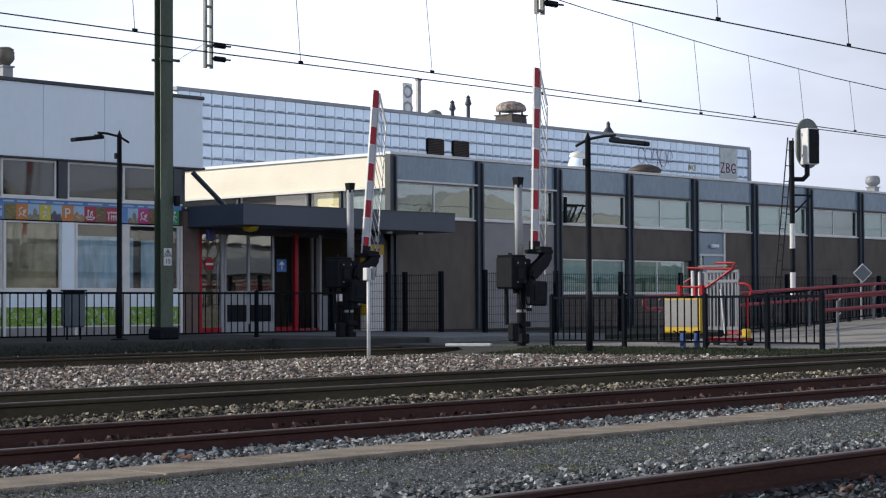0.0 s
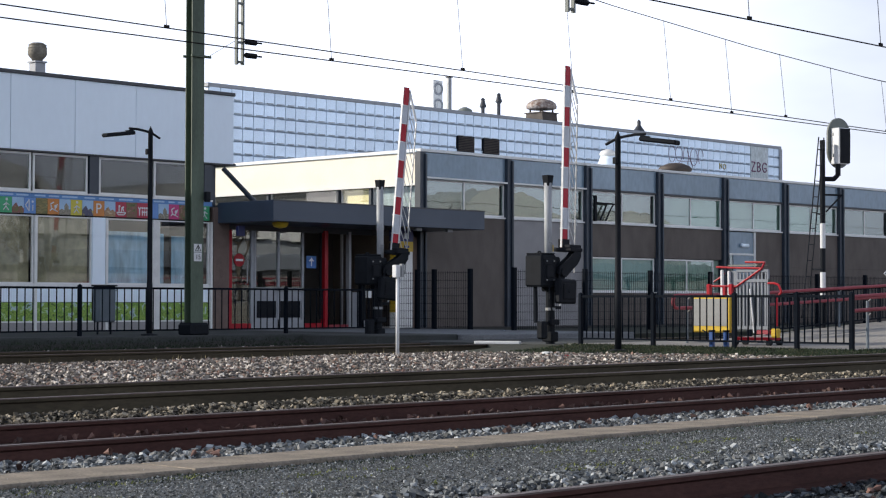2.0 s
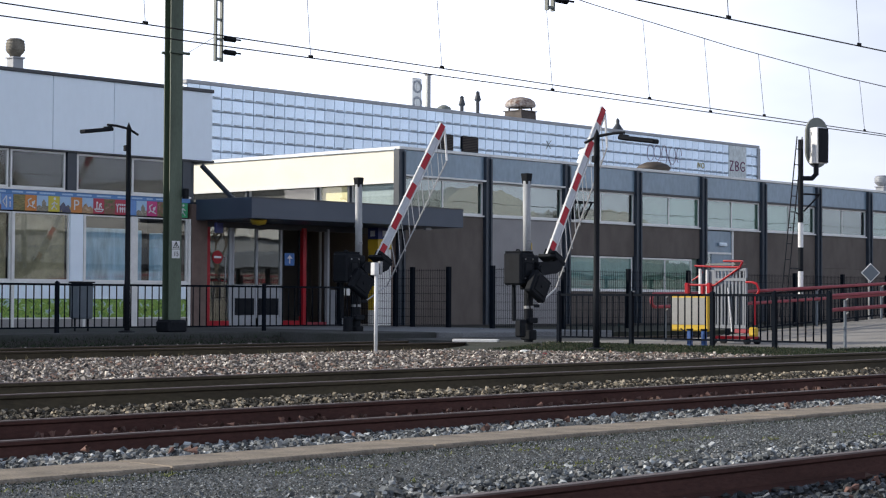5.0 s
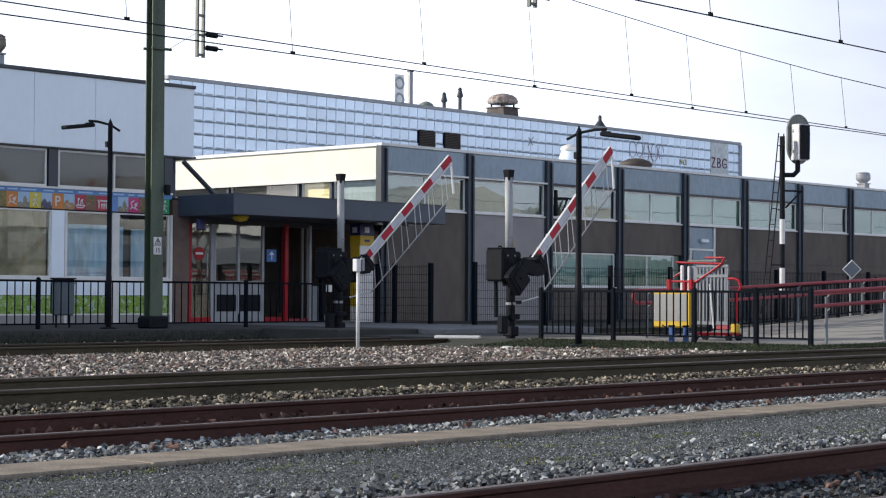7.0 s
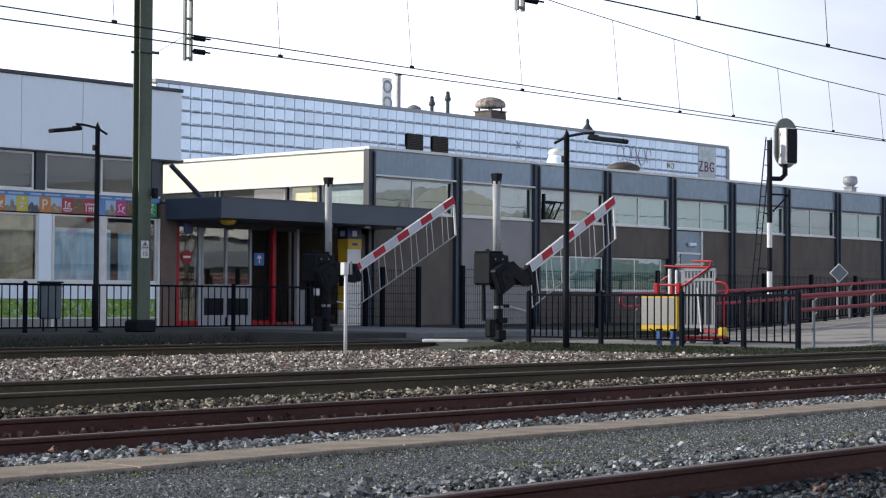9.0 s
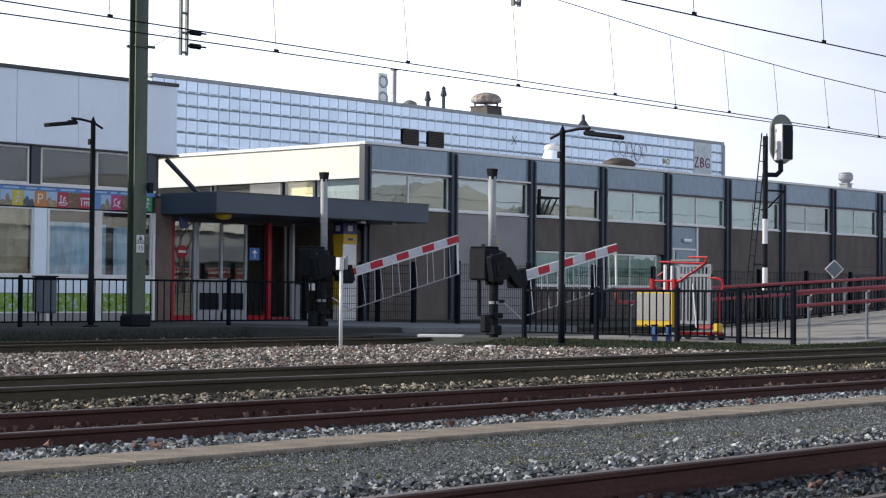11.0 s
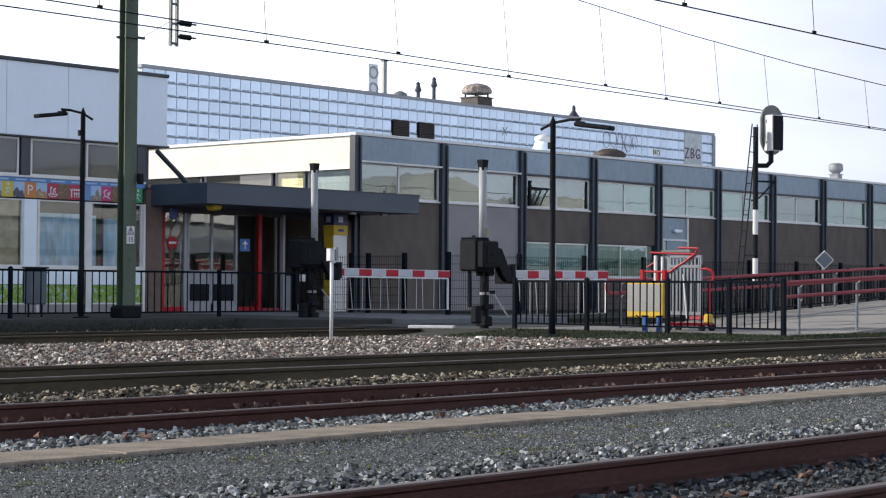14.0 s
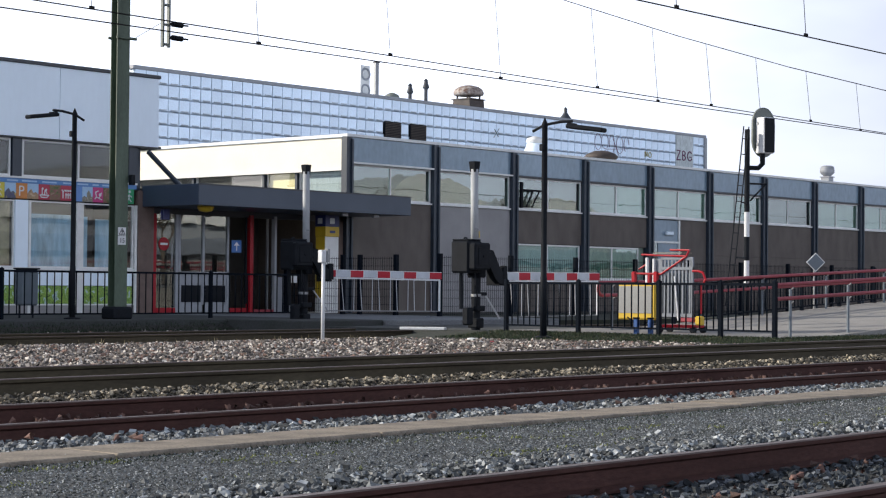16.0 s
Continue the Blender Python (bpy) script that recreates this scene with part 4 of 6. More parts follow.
for z in (9.78, 10.52):
    bm = bmesh.new()
    for k in range(20):
        a0, a1 = math.pi * k / 10, math.pi * (k + 1) / 10
        rod((60.29 + 0.26 * math.cos(a0), 57.785, z + 0.25 * math.sin(a0)), (60.29 + 0.26 * math.cos(a1), 57.785, z + 0.25 * math.sin(a1)), 0.05, seg=6, bm=bm)
    part("fan", bm, M_GREYFRAME, ac, "grey fan ring")
    part("fan_hub", box(60.22, 60.4, 57.77, 57.799, z - 0.1, z + 0.1, bevel=0.01), M_FRAME, ac)
for x in (60.12, 60.5):
    part("foot", box(x - 0.03, x + 0.03, 57.82, 57.98, 9.2, 9.36), M_GALV, ac)
flue = thing("steel_flue", 61.1, 57.8, 9.2, "square grey steel flue on the hall roof", "flue")
part("duct", box(60.98, 61.2, 57.8, 57.96, 9.2, 11.12, bevel=0.012), M_GALV, flue)
part("cap", box(60.95, 61.23, 57.77, 57.99, 11.12, 11.17), M_DARKTRIM, flue)
for x, top in ((63.55, 10.4), (64.67, 10.72)):
    p = thing("vent_pipe", x, 58, 9.2, "dark slender vent pipe on the hall roof", "vent pipe", "roof vent pipes")
    part("pipe", rod((x, 58, 9.2), (x, 58, top - 0.35), 0.09, seg=12), M_DARKTRIM, p)
    part("hood", lathe(x, 58, [(0.1, top - 0.5), (0.17, top - 0.42), (0.12, top - 0.25), (0.09, top - 0.12), (0.12, top - 0.1), (0.03, top)], 12), M_DARKTRIM, p)
v = thing("roof_vent", 62.2, 58, 9.2, "small low roof vent on the hall roof", "roof vent")
part("cowl", lathe(62.3, 58, [(0.2, 9.2), (0.2, 9.6), (0.36, 9.65), (0.3, 9.75), (0.1, 9.85)], 14), M_GREYVENT, v)
v = thing("mushroom_vent", 67.8, 58, 9.2, "rusty mushroom roof vent on a square base", "roof vent")
part("base", prism([(57.4, 9.2), (58.6, 9.2), (58.52, 9.95), (57.48, 9.95)], 67.25, 68.35), M_RUSTVENT, v)
part("rim", box(67.2, 68.4, 57.4, 58.6, 9.95, 10.0), M_RUSTVENT, v)
part("cap", lathe(67.8, 58, [(0.6, 10.16), (0.74, 10.2), (0.76, 10.32), (0.7, 10.46), (0.5, 10.6), (0.2, 10.68), (0.02, 10.69)], 24), M_VENTCAP, v, "", True)
for a in range(4):
    x, y = 67.8 + 0.55 * math.cos(a * 1.571 + 0.8), 58 + 0.55 * math.sin(a * 1.571 + 0.8)
    part("leg", rod((x, y, 10.0), (x, y, 10.3), 0.05, seg=6), M_RUSTVENT, v)
v = thing("mushroom_vent", 51.8, 38, 4.66, "flat rusty mushroom vent on the station roof", "roof vent")
part("neck", rod((51.6, 38, 4.66), (51.6, 38, 5.32), 0.34, seg=16), M_RUSTVENT, v)
part("cap", lathe(51.6, 38, [(0.56, 5.32), (0.6, 5.4), (0.5, 5.5), (0.25, 5.6), (0.05, 5.62)], 24), M_RUSTVENT, v, "", True)
v = thing("cone_vent", 47.85, 38, 4.66, "white conical vent on the station roof", "roof vent")
part("cone", lathe(47.85, 38, [(0.5, 4.66), (0.42, 5.2), (0.3, 5.5), (0.26, 5.62)], 18), M_WHITE, v, "", True)
part("cap", lathe(47.85, 38, [(0.2, 5.62), (0.3, 5.68), (0.24, 5.8), (0.08, 5.86)], 14), M_FRAME, v, "", True)
v = thing("cowl_vent", 78, 62, 9.2, "small dark bell-shaped vent on the hall roof", "roof vent")
part("cowl", lathe(75.6, 58, [(0.5, 9.2), (0.42, 9.5), (0.2, 9.8), (0.1, 9.95), (0.1, 10.15), (0.02, 10.25)], 14), M_DARKTRIM, v, "", True)

def bare_tree(x, y, z, h, seed, label):
    """A leafless tree: a tapered trunk that forks again and again into thin twigs."""
    t = thing("bare_tree", x, y, z, label, "tree")
    rng = random.Random(seed)
    trunk, crown = bmesh.new(), bmesh.new()

    def grow(a, d, length, r, level):
        b = a + d * length
        rod(a, b, r, r * 0.65, 6 if level < 2 else 4, trunk if level < 2 else crown)
        if level < 5:
            for k in range(3):
                turn = Euler((rng.uniform(-0.6, 0.6), rng.uniform(-0.6, 0.6), rng.uniform(0, 6.28)))
                nd = (turn.to_matrix() @ d + Vector((0, 0, 0.12))).normalized()
                grow(a + d * length * rng.uniform(0.7, 1.0), nd, length * rng.uniform(0.62, 0.8), r * 0.58, level + 1)

    grow(Vector((x, y, z)), Vector((0, 0, 1)), h * 0.28, h * 0.018, 0)
    part("trunk", trunk, M_BARK, t)
    part("crown", crown, M_BARK, t, "fine leafless twigs")


bare_tree(98, 70.5, 0.1, 13.3, 5, "leafless tree behind the panelled hall")
bare_tree(96.4, 62.0, 0.1, 9.2, 8, "leafless tree behind the station roof")
for y, x, h, k in ((-25, 60, 9, 1), (-27, 78, 11, 2), (-24, 96, 10, 3), (-30, 118, 12, 4)):
    bare_tree(x, y, -0.2, h, 20 + k, "leafless tree across the tracks")
# steel bracket before an upper window
br = thing("wall_bracket", 40.9, 32.95, 3.0, "black steel bracket before an upper window", "bracket")
part("upright", box(40.72, 40.8, 32.8, 32.88, 3.08, 3.82), M_BLACK, br)
part("arm", tube([(40.8, 32.84, 3.6), (41.75, 32.84, 3.6)], 0.03, 6), M_BLACK, br)
part("stay", tube([(41.0, 32.84, 3.12), (41.3, 32.84, 3.6)], 0.025, 6), M_BLACK, br)
part("stay", tube([(41.25, 32.84, 3.12), (41.6, 32.84, 3.6)], 0.025, 6), M_BLACK, br)

# ---- fences ----
def railing(name, x0, y0, dx, dy, posts, zb, height, gap, label, post_mat=M_FENCE, slope=0.0):
    """A black bar railing: posts at the given distances along its line, two rails, and round upright bars; slope is its rise along the line."""
    f = thing(name, x0, y0, zb, label, "fence")
    turn = Matrix.Rotation(math.atan2(dy, dx), 4, "Z")
    shear = Matrix(((1, 0, 0, 0), (0, 1, 0, 0), (slope, 0, 1, 0), (0, 0, 0, 1)))
    at = lambda s: Matrix.Translation((x0 + dx * s, y0 + dy * s, zb + slope * s)) @ turn
    post = box(-0.035, 0.035, -0.035, 0.035, -0.25, height + 0.03, bevel=0.006)
    rod((0, 0, height + 0.03), (0, 0, height + 0.05), 0.03, 0.015, 8, post)
    post_me = mesh("post", post, post_mat)
    bar_me = mesh("bar", rod((0, 0, 0.1), (0, 0, height - 0.02), 0.0125, seg=10), M_FENCE)
    bar_me.polygons.foreach_set("use_smooth", [len(p.vertices) == 4 for p in bar_me.polygons])
    for s in posts:
        shared("post", post_me, f, at(s))
    for s0, s1 in zip(posts, posts[1:]):
        for z, h in ((0.08, 0.03), (height - 0.04, 0.04)):
            bm = box(s0 + 0.035, s1 - 0.035, -0.02, 0.02, z, z + h)
            bm.transform(at(0) @ shear)
            part("rail", bm, M_FENCE, f)
        n = max(1, round((s1 - s0) / gap))
        for k in range(1, n):
            shared("bar", bar_me, f, at(s0 + (s1 - s0) * k / n))
    return f


railing("platform_fence", 9.7, 28.3, 1, 0, [2.55 * k for k in range(8)], 0.12, 0.92, 0.172, "black steel bar railing along the platform edge")
railing("path_fence", 24.5, 20.05, 0, -1, [0, 1.56, 3.19, 4.36, 5.34], 0.05, 0.84, 0.131, "black steel bar railing beside the island path")


def mesh_fence(x0, y0, dx, dy, posts, zb, height, label):
    f = thing("mesh_fence", x0, y0, zb, label, "fence")
    turn = Matrix.Rotation(math.atan2(dy, dx), 4, "Z")
    place = Matrix.Translation((x0, y0, zb)) @ turn
    post_me = mesh("post", box(-0.05, 0.05, -0.05, 0.05, -0.1, height + 0.05, bevel=0.006), M_FENCE)
    for s in posts:
        shared("post", post_me, f, place @ Matrix.Translation((s, 0, 0)))
    for s0, s1 in zip(posts, posts[1:]):
        bm = bmesh.new()
        n = round((s1 - s0) / 0.075)
        for k in range(1, n):
            s = s0 + (s1 - s0) * k / n
            box(s - 0.0035, s + 0.0035, -0.003, 0.003, 0.05, height, bm)
        for k in range(8):
            z = 0.08 + (height - 0.12) * k / 7
            box(s0, s1, -0.008, -0.002, z - 0.004, z + 0.004, bm)
        bm.transform(place)
        part("mesh_panel", bm, M_FENCE, f)
    return f


mesh_fence(31.43, 27.7, 1, 0, [2.57 * k for k in range(13)], 0.08, 1.43, "black welded-mesh fence along the station forecourt")
mesh_fence(31.6, 27.85, 0, 1, [1.38, 2.56, 3.13, 5.1], 0.1, 1.4, "black mesh gate and fence by the station wall")

# ---- ramp handrails ----
def handrail(name, y, x0, x1, zs, lift, posts, label, loop_end=False):
    h = thing(name, x0, y, 0.1, label, "handrail", "ramp handrails")
    ramp = lambda x: 0.06 + 0.05 * min(max(0, x - 26.5), 14)
    for z in zs:
        part("rail", tube([(x, y, z + lift(x)) for x in (x0, 28.0 if x0 < 28 else x0 + 1, 31, 36, 40.5, x1)], 0.03, 10), M_DULLRED, h)
    if loop_end:
        c, r = (zs[0] + zs[1]) / 2 + lift(x0), (zs[0] - zs[1]) / 2
        part("end_loop", tube([(x0 - r * math.sin(math.pi * k / 8), y, c + r * math.cos(math.pi * k / 8)) for k in range(9)], 0.03, 10), M_DULLRED, h)
    for x in posts:
        part("post", rod((x, y + 0.06, ramp(x) - 0.05), (x, y + 0.06, zs[0] + lift(x) - 0.06), 0.024, seg=10), M_BIN, h)
        for z in zs:
            part("bracket", tube([(x, y + 0.06, z + lift(x) - 0.08), (x, y, z + lift(x) - 0.03)], 0.012, 6), M_GALV, h)
    return h


handrail("ramp_handrail", 14.85, 24.7, 60, (0.86, 0.64), lambda x: 0.05 * min(max(0, x - 25.5), 15), [25.3, 27.15, 29.1, 31.1, 33.1, 35.1, 38], "faded red tubular handrail up the platform ramp")
handrail("ramp_handrail", 18.9, 25.72, 60, (0.89, 0.668), lambda x: 0.0385 * min(max(0, x - 27), 14), [26.1, 28.6, 31.1, 33.6, 36.1, 38.6], "faded red tubular handrail with a looped end", True)
railing("ramp_fence", 28.2, 19.08, 1, 0, [1.54 * k for k in range(9)], 0.13, 0.74, 0.14, "black bar railing behind the platform ramp", slope=0.05)

# ---- lamps, mast, posts ----
def street_lamp(x, y, zb, top, ax, ay, label):
    l = thing("street_lamp", x, y, zb, label, "street lamp", "platform lamps")
    part("pole", lathe(x, y, [(0.056, zb), (0.056, zb + 1.0), (0.05, zb + 1.02), (0.046, top - 0.14), (0.055, top - 0.12), (0.004, top)], 14), M_BLACK, l, "", True)
    part("foot", lathe(x, y, [(0.16, zb), (0.16, zb + 0.03), (0.09, zb + 0.05)], 12), M_BLACK, l)
    z = top - 0.2
    part("arm", tube([(x - ax * 0.22, y - ay * 0.22, z - 0.02), (x, y, z + 0.08), (x + ax * 0.3, y + ay * 0.3, z + 0.12), (x + ax * 0.5, y + ay * 0.5, z + 0.12)], 0.024, 8), M_BLACK, l)
    bm = box(0.42, 1.08, -0.1, 0.1, -0.035, 0.04, bevel=0.02)
    box(0.42, 0.56, -0.04, 0.04, 0.03, 0.06, bm)
    bm.transform(Matrix.Translation((x, y, z + 0.1)) @ Matrix.Rotation(math.atan2(ay, ax), 4, "Z") @ pose(0, 0, 0, 0, 8, 0))
    head = part("lamp_head", bm, M_BLACK, l, "flat dark lamp head")
    bm = box(0.6, 1.02, -0.07, 0.07, -0.036, -0.031)
    bm.transform(Matrix.Translation((x, y, z + 0.1)) @ Matrix.Rotation(math.atan2(ay, ax), 4, "Z") @ pose(0, 0, 0, 0, 8, 0))
    part("lens", bm, M_BAND_WHITE, head, "pale lamp lens")
    part("sensor_box", box(x - 0.1, x - 0.05, y - 0.04, y + 0.04, z - 0.35, z - 0.24, bevel=0.01), M_BLACK, l)
    return l


street_lamp(21.32, 28.05, 0.11, 4.12, -1, 0, "slim black platform lamp with a flat head")
street_lamp(23.44, 18.4, -0.04, 3.57, 0.2, -0.98, "slim black lamp beside the island path railing")
mast = thing("catenary_mast", 22.23, 27.85, 0.1, "green-painted steel catenary mast on a dark footing", "mast")
part("footing", box(22.0, 22.46, 27.62, 28.08, 0.1, 0.36, bevel=0.05), M_BLACK, mast)
for y in (27.75, 27.93):
    part("flange", box(22.08, 22.38, y, y + 0.02, 0.3, 8.6), M_MAST, mast)
part("web", box(22.222, 22.238, 27.77, 27.93, 0.3, 8.6), M_MAST, mast)
part("bracket", box(22.04, 22.52, 27.7, 27.748, 5.5, 5.55, bevel=0.008), M_MAST, mast)
part("bracket", box(22.04, 22.42, 27.952, 28.0, 5.5, 5.55, bevel=0.008), M_MAST, mast)
part("clamp", box(22.38, 22.48, 27.65, 27.75, 2.7, 2.9, bevel=0.01), M_BLACK, mast)
plate = part("plate", box(22.14, 22.33, 27.735, 27.745, 1.725, 1.88, bevel=0.002), M_BAND_WHITE, mast, "white enamel warning plate")
bm = tube([(22.165, 27.73, 1.745), (22.305, 27.73, 1.745), (22.235, 27.73, 1.865), (22.165, 27.73, 1.745)], 0.006, 5)
tube([(22.25, 27.73, 1.84), (22.22, 27.73, 1.80), (22.25, 27.73, 1.80), (22.225, 27.73, 1.755)], 0.006, 5, bm)
part("warning_mark", bm, M_BLACK, plate)
plate = part("plate", box(22.14, 22.33, 27.735, 27.745, 1.545, 1.715, bevel=0.002), M_BAND_WHITE, mast, "white enamel number plate")
cu = bpy.data.curves.new("number", "FONT")
cu.body, cu.size, cu.extrude = "15", 0.13, 0.001
cu.materials.append(M_BLACK)
tx = new("number", cu)
tx.parent = plate
tx.matrix_basis = pose(22.17, 27.73, 1.585, 90)
part("stay_wire", rod((22.45, 27.72, 5.53), (20.97, 24.93, 5.5), 0.005, seg=5), M_WIRE, mast)
beam = part("portal_beam", box(20.7, 22.4, 2, 28.1, 8.3, 8.6), M_MAST, mast)
for x, y, low in ((20.9, 24.93, 4.98), (20.9, 17.3, 5.09)):
    bm = box(x - 0.09, x - 0.05, y - 0.03, y + 0.03, low, 8.3)
    box(x + 0.05, x + 0.09, y - 0.03, y + 0.03, low, 8.3, bm)
    for k in range(8):
        box(x - 0.05, x + 0.05, y - 0.02, y + 0.02, low + 0.03 + 0.35 * k, low + 0.07 + 0.35 * k, bm)
    d = part("drop_post", bm, M_GREYVENT, mast, "grey ladder-like drop post")
    for z in (low + 0.18, low + 0.42):
        ins = bmesh.new()
        for k in range(5):
            rod((x + 0.12 + 0.05 * k, y - 0.04, z), (x + 0.145 + 0.05 * k, y - 0.04, z), 0.05, seg=10, bm=ins)
        rod((x + 0.05, y - 0.04, z), (x + 0.42, y - 0.12, z - 0.01), 0.016, seg=6, bm=ins)
        part("insulator", ins, M_BLACK, d)

# ---- overhead wires ----
def overhead(y, contacts, carrier, droppers, label):
    o = thing("overhead_line", 20, y, contacts[0][0], label, "overhead wire", "overhead wires", "structure")
    for z0, slope, off in contacts:
        part("contact_wire", tube([(x, y + off, z0 + slope * (x - 15)) for x in (-25, 20, 60, 105)], 0.011, 6), M_WIRE, o)
    part("carrier_wire", tube([(x, y, carrier(x)) for x in range(-5, 106, 5)], 0.010, 6), M_WIRE, o)
    if len(contacts) > 1:
        part("carrier_wire", tube([(x, y + 0.15, carrier(x) + 0.05) for x in range(-5, 106, 5)], 0.006, 6), M_WIRE, o)
    for k, x in enumerate(droppers):
        z0, slope, off = contacts[k % len(contacts)]
        zc = z0 + slope * (x - 15)
        d = part("dropper", rod((x, y + off, zc), (x - 0.25, y, carrier(x - 0.25)), 0.006, seg=5), M_WIRE, o)
        part("clamp", box(x - 0.05, x + 0.05, y + off - 0.012, y + off + 0.012, zc, zc + 0.05), M_WIRE, d)


overhead(23.6, [(5.03, 0.0, 0), (5.23, -0.0056, 0)], lambda x: 6.17 + 0.00195 * (x - 50) ** 2, [8.3, 11, 14.2, 18.25, 21.9, 25.3, 28.6, 31.9, 34.2, 36.4, 38.6, 41, 43.6, 46, 49, 52, 55, 58], "twin contact wires hung from a carrier over the far track")
overhead(15.0, [(4.9, -0.002, 0)], lambda x: 6.3 + 0.0015 * (x - 45) ** 2, [8.6, 12, 15.5, 18.8, 22.2, 25.9, 29.5, 33, 36.5, 40], "contact wire hung over the olive-brown track")

# ---- signal ----
sg = thing("railway_signal", 33.0, 20.5, -0.14, "railway signal on a black and white pole with an oval backboard", "railway signal")
for z0, z1, m in ((-0.22, 0.9, M_BLACK), (0.9, 1.4, M_BAND_WHITE), (1.4, 1.9, M_BLACK), (1.9, 2.42, M_BAND_WHITE), (2.42, 4.16, M_BLACK)):
    part("pole_section", rod((33.0, 20.5, z0), (33.0, 20.5, z1), 0.056, seg=14), m, sg)
bm = bmesh.new()
rim = [(0.33 * math.cos(a), 4.12 + (0.17 if math.sin(a) > 0 else -0.17) + 0.36 * math.sin(a)) for a in [2 * math.pi * k / 32 + 0.001 for k in range(32)]]
fa = [bm.verts.new((x, 0.0, z)) for x, z in rim]
ba = [bm.verts.new((x, 0.04, z)) for x, z in rim]
for k in range(32):
    bm.faces.new((fa[k], fa[(k + 1) % 32], ba[(k + 1) % 32], ba[k]))
bm.faces.new(fa[::-1])
bm.faces.new(ba)
bmesh.ops.recalc_face_normals(bm, faces=bm.faces[:])
HEAD = Matrix.Translation((33.46, 20.38, 0)) @ Matrix.Rotation(radians(-13.8), 4, "Z")
bm.transform(HEAD)
part("backboard", bm, M_GREYVENT, sg, "oval dark grey backboard")
bm = box(-0.248, 0.05, -0.255, -0.005, 3.66, 4.42, bevel=0.015)
bm.transform(HEAD)
part("lamp_case", bm, M_BAND_WHITE, sg, "pale metal signal case")
bm = box(-0.235, 0.045, -0.285, -0.257, 3.68, 4.4, bevel=0.01)
bm.transform(HEAD)
part("case_front", bm, M_BLACK, sg)
for z in (3.82, 4.26):
    bm = box(-0.262, -0.25, -0.09, -0.05, z, z + 0.06, bevel=0.004)
    bm.transform(HEAD)
    part("latch", bm, M_GALV, sg)
part("neck", rod((33.28, 20.3, 3.42), (33.28, 20.3, 3.68), 0.055, seg=10), M_BLACK, sg)
part("bracket", tube([(33.0, 20.5, 3.35), (33.2, 20.35, 3.35), (33.28, 20.3, 3.44)], 0.05, 8), M_BLACK, sg)
part("side_arm", tube([(33.0, 20.5, 3.02), (33.42, 20.3, 3.02), (33.05, 20.45, 2.66)], 0.02, 6), M_BLACK, sg)
bm = bmesh.new()
for off in (0.0, 0.2):
    rod((31.8 + off, 20.25, 0.45), (32.7 + off, 20.4, 4.2), 0.013, seg=6, bm=bm)
ladder = part("ladder", bm, M_BLACK, sg, "leaning steel ladder")
for k in range(11):
    t = 0.05 + 0.088 * k
    part("rung", rod((31.8 + 0.9 * t, 20.25 + 0.15 * t, 0.45 + 3.75 * t), (32.0 + 0.9 * t, 20.25 + 0.15 * t, 0.45 + 3.75 * t), 0.010, seg=6), M_BLACK, ladder)
part("ladder_stay", tube([(32.3, 20.3, 1.45), (33.0, 20.5, 1.45)], 0.018, 6), M_BLACK, sg)
part("ladder_stay", tube([(32.6, 20.35, 2.6), (33.0, 20.5, 2.6)], 0.018, 6), M_BLACK, sg)
NEAR, EYE = 0.935, Vector((0, 0, 0.785))
sg.location, sg.scale = EYE + (sg.location - EYE) * NEAR, (NEAR, NEAR, NEAR)
dia = thing("diamond_sign", 35.85, 20.6, -0.14, "blue diamond sign with a white border on a steel post", "sign")
bm = box(-0.15, 0.15, -0.01, 0.01, -0.15, 0.15)
bm.transform(Matrix.Translation((35.86, 20.5, 1.41)) @ pose(0, 0, 0, 0, 0, -45) @ pose(0, 0, 0, 0, 45, 0) @ Matrix.Diagonal((1.0, 1, 1.0, 1)))
part("border", bm, M_FRAME, dia)
bm = box(-0.132, 0.132, -0.018, -0.012, -0.132, 0.132)
bm.transform(Matrix.Translation((35.86, 20.5, 1.41)) @ pose(0, 0, 0, 0, 0, -45) @ pose(0, 0, 0, 0, 45, 0))
part("face", bm, M_BIN, dia)
part("post", rod((35.86, 20.53, -0.16), (35.86, 20.53, 1.4), 0.03, seg=8), M_GALV, dia)
wp = thing("marker_post", 20.57, 20.6, -0.08, "thin white post with a small white box on top", "post")
part("post", rod((20.57, 20.6, -0.2), (20.57, 20.6, 1.2), 0.03, seg=12), M_BAND_WHITE, wp, "", True)
part("box", box(20.5, 20.6, 20.56, 20.66, 1.16, 1.36, bevel=0.008), M_BAND_WHITE, wp)
part("side_plate", box(20.605, 20.66, 20.54, 20.60, 1.17, 1.38, bevel=0.005), M_GALV, wp)
bn = thing("litter_bin", 21.3, 29.5, 0.12, "blue-grey metal litter bin on the platform", "litter bin")
part("body", box(21.12, 21.48, 29.32, 29.62, 0.36, 1.0, bevel=0.03), M_BIN, bn)
part("hood", box(21.1, 21.5, 29.3, 29.64, 1.06, 1.09, bevel=0.01), M_BLACK, bn)
part("slot", box(21.14, 21.46, 29.34, 29.6, 1.0, 1.06), M_BLACK, bn)
part("rim", box(21.11, 21.49, 29.31, 29.63, 0.975, 1.0, bevel=0.005), M_BIN, bn)
for x in (21.15, 21.46):
    part("leg", rod((x, 29.48, 0.12), (x, 29.48, 0.42), 0.02, seg=8), M_BLACK, bn)

# ---- wheelchair lift on the island platform ----
lf = thing("wheelchair_lift", 25.8, 17.8, 0.05, "parked wheelchair lift with red frame, aluminium gate and yellow box", "wheelchair lift")
X = 25.8
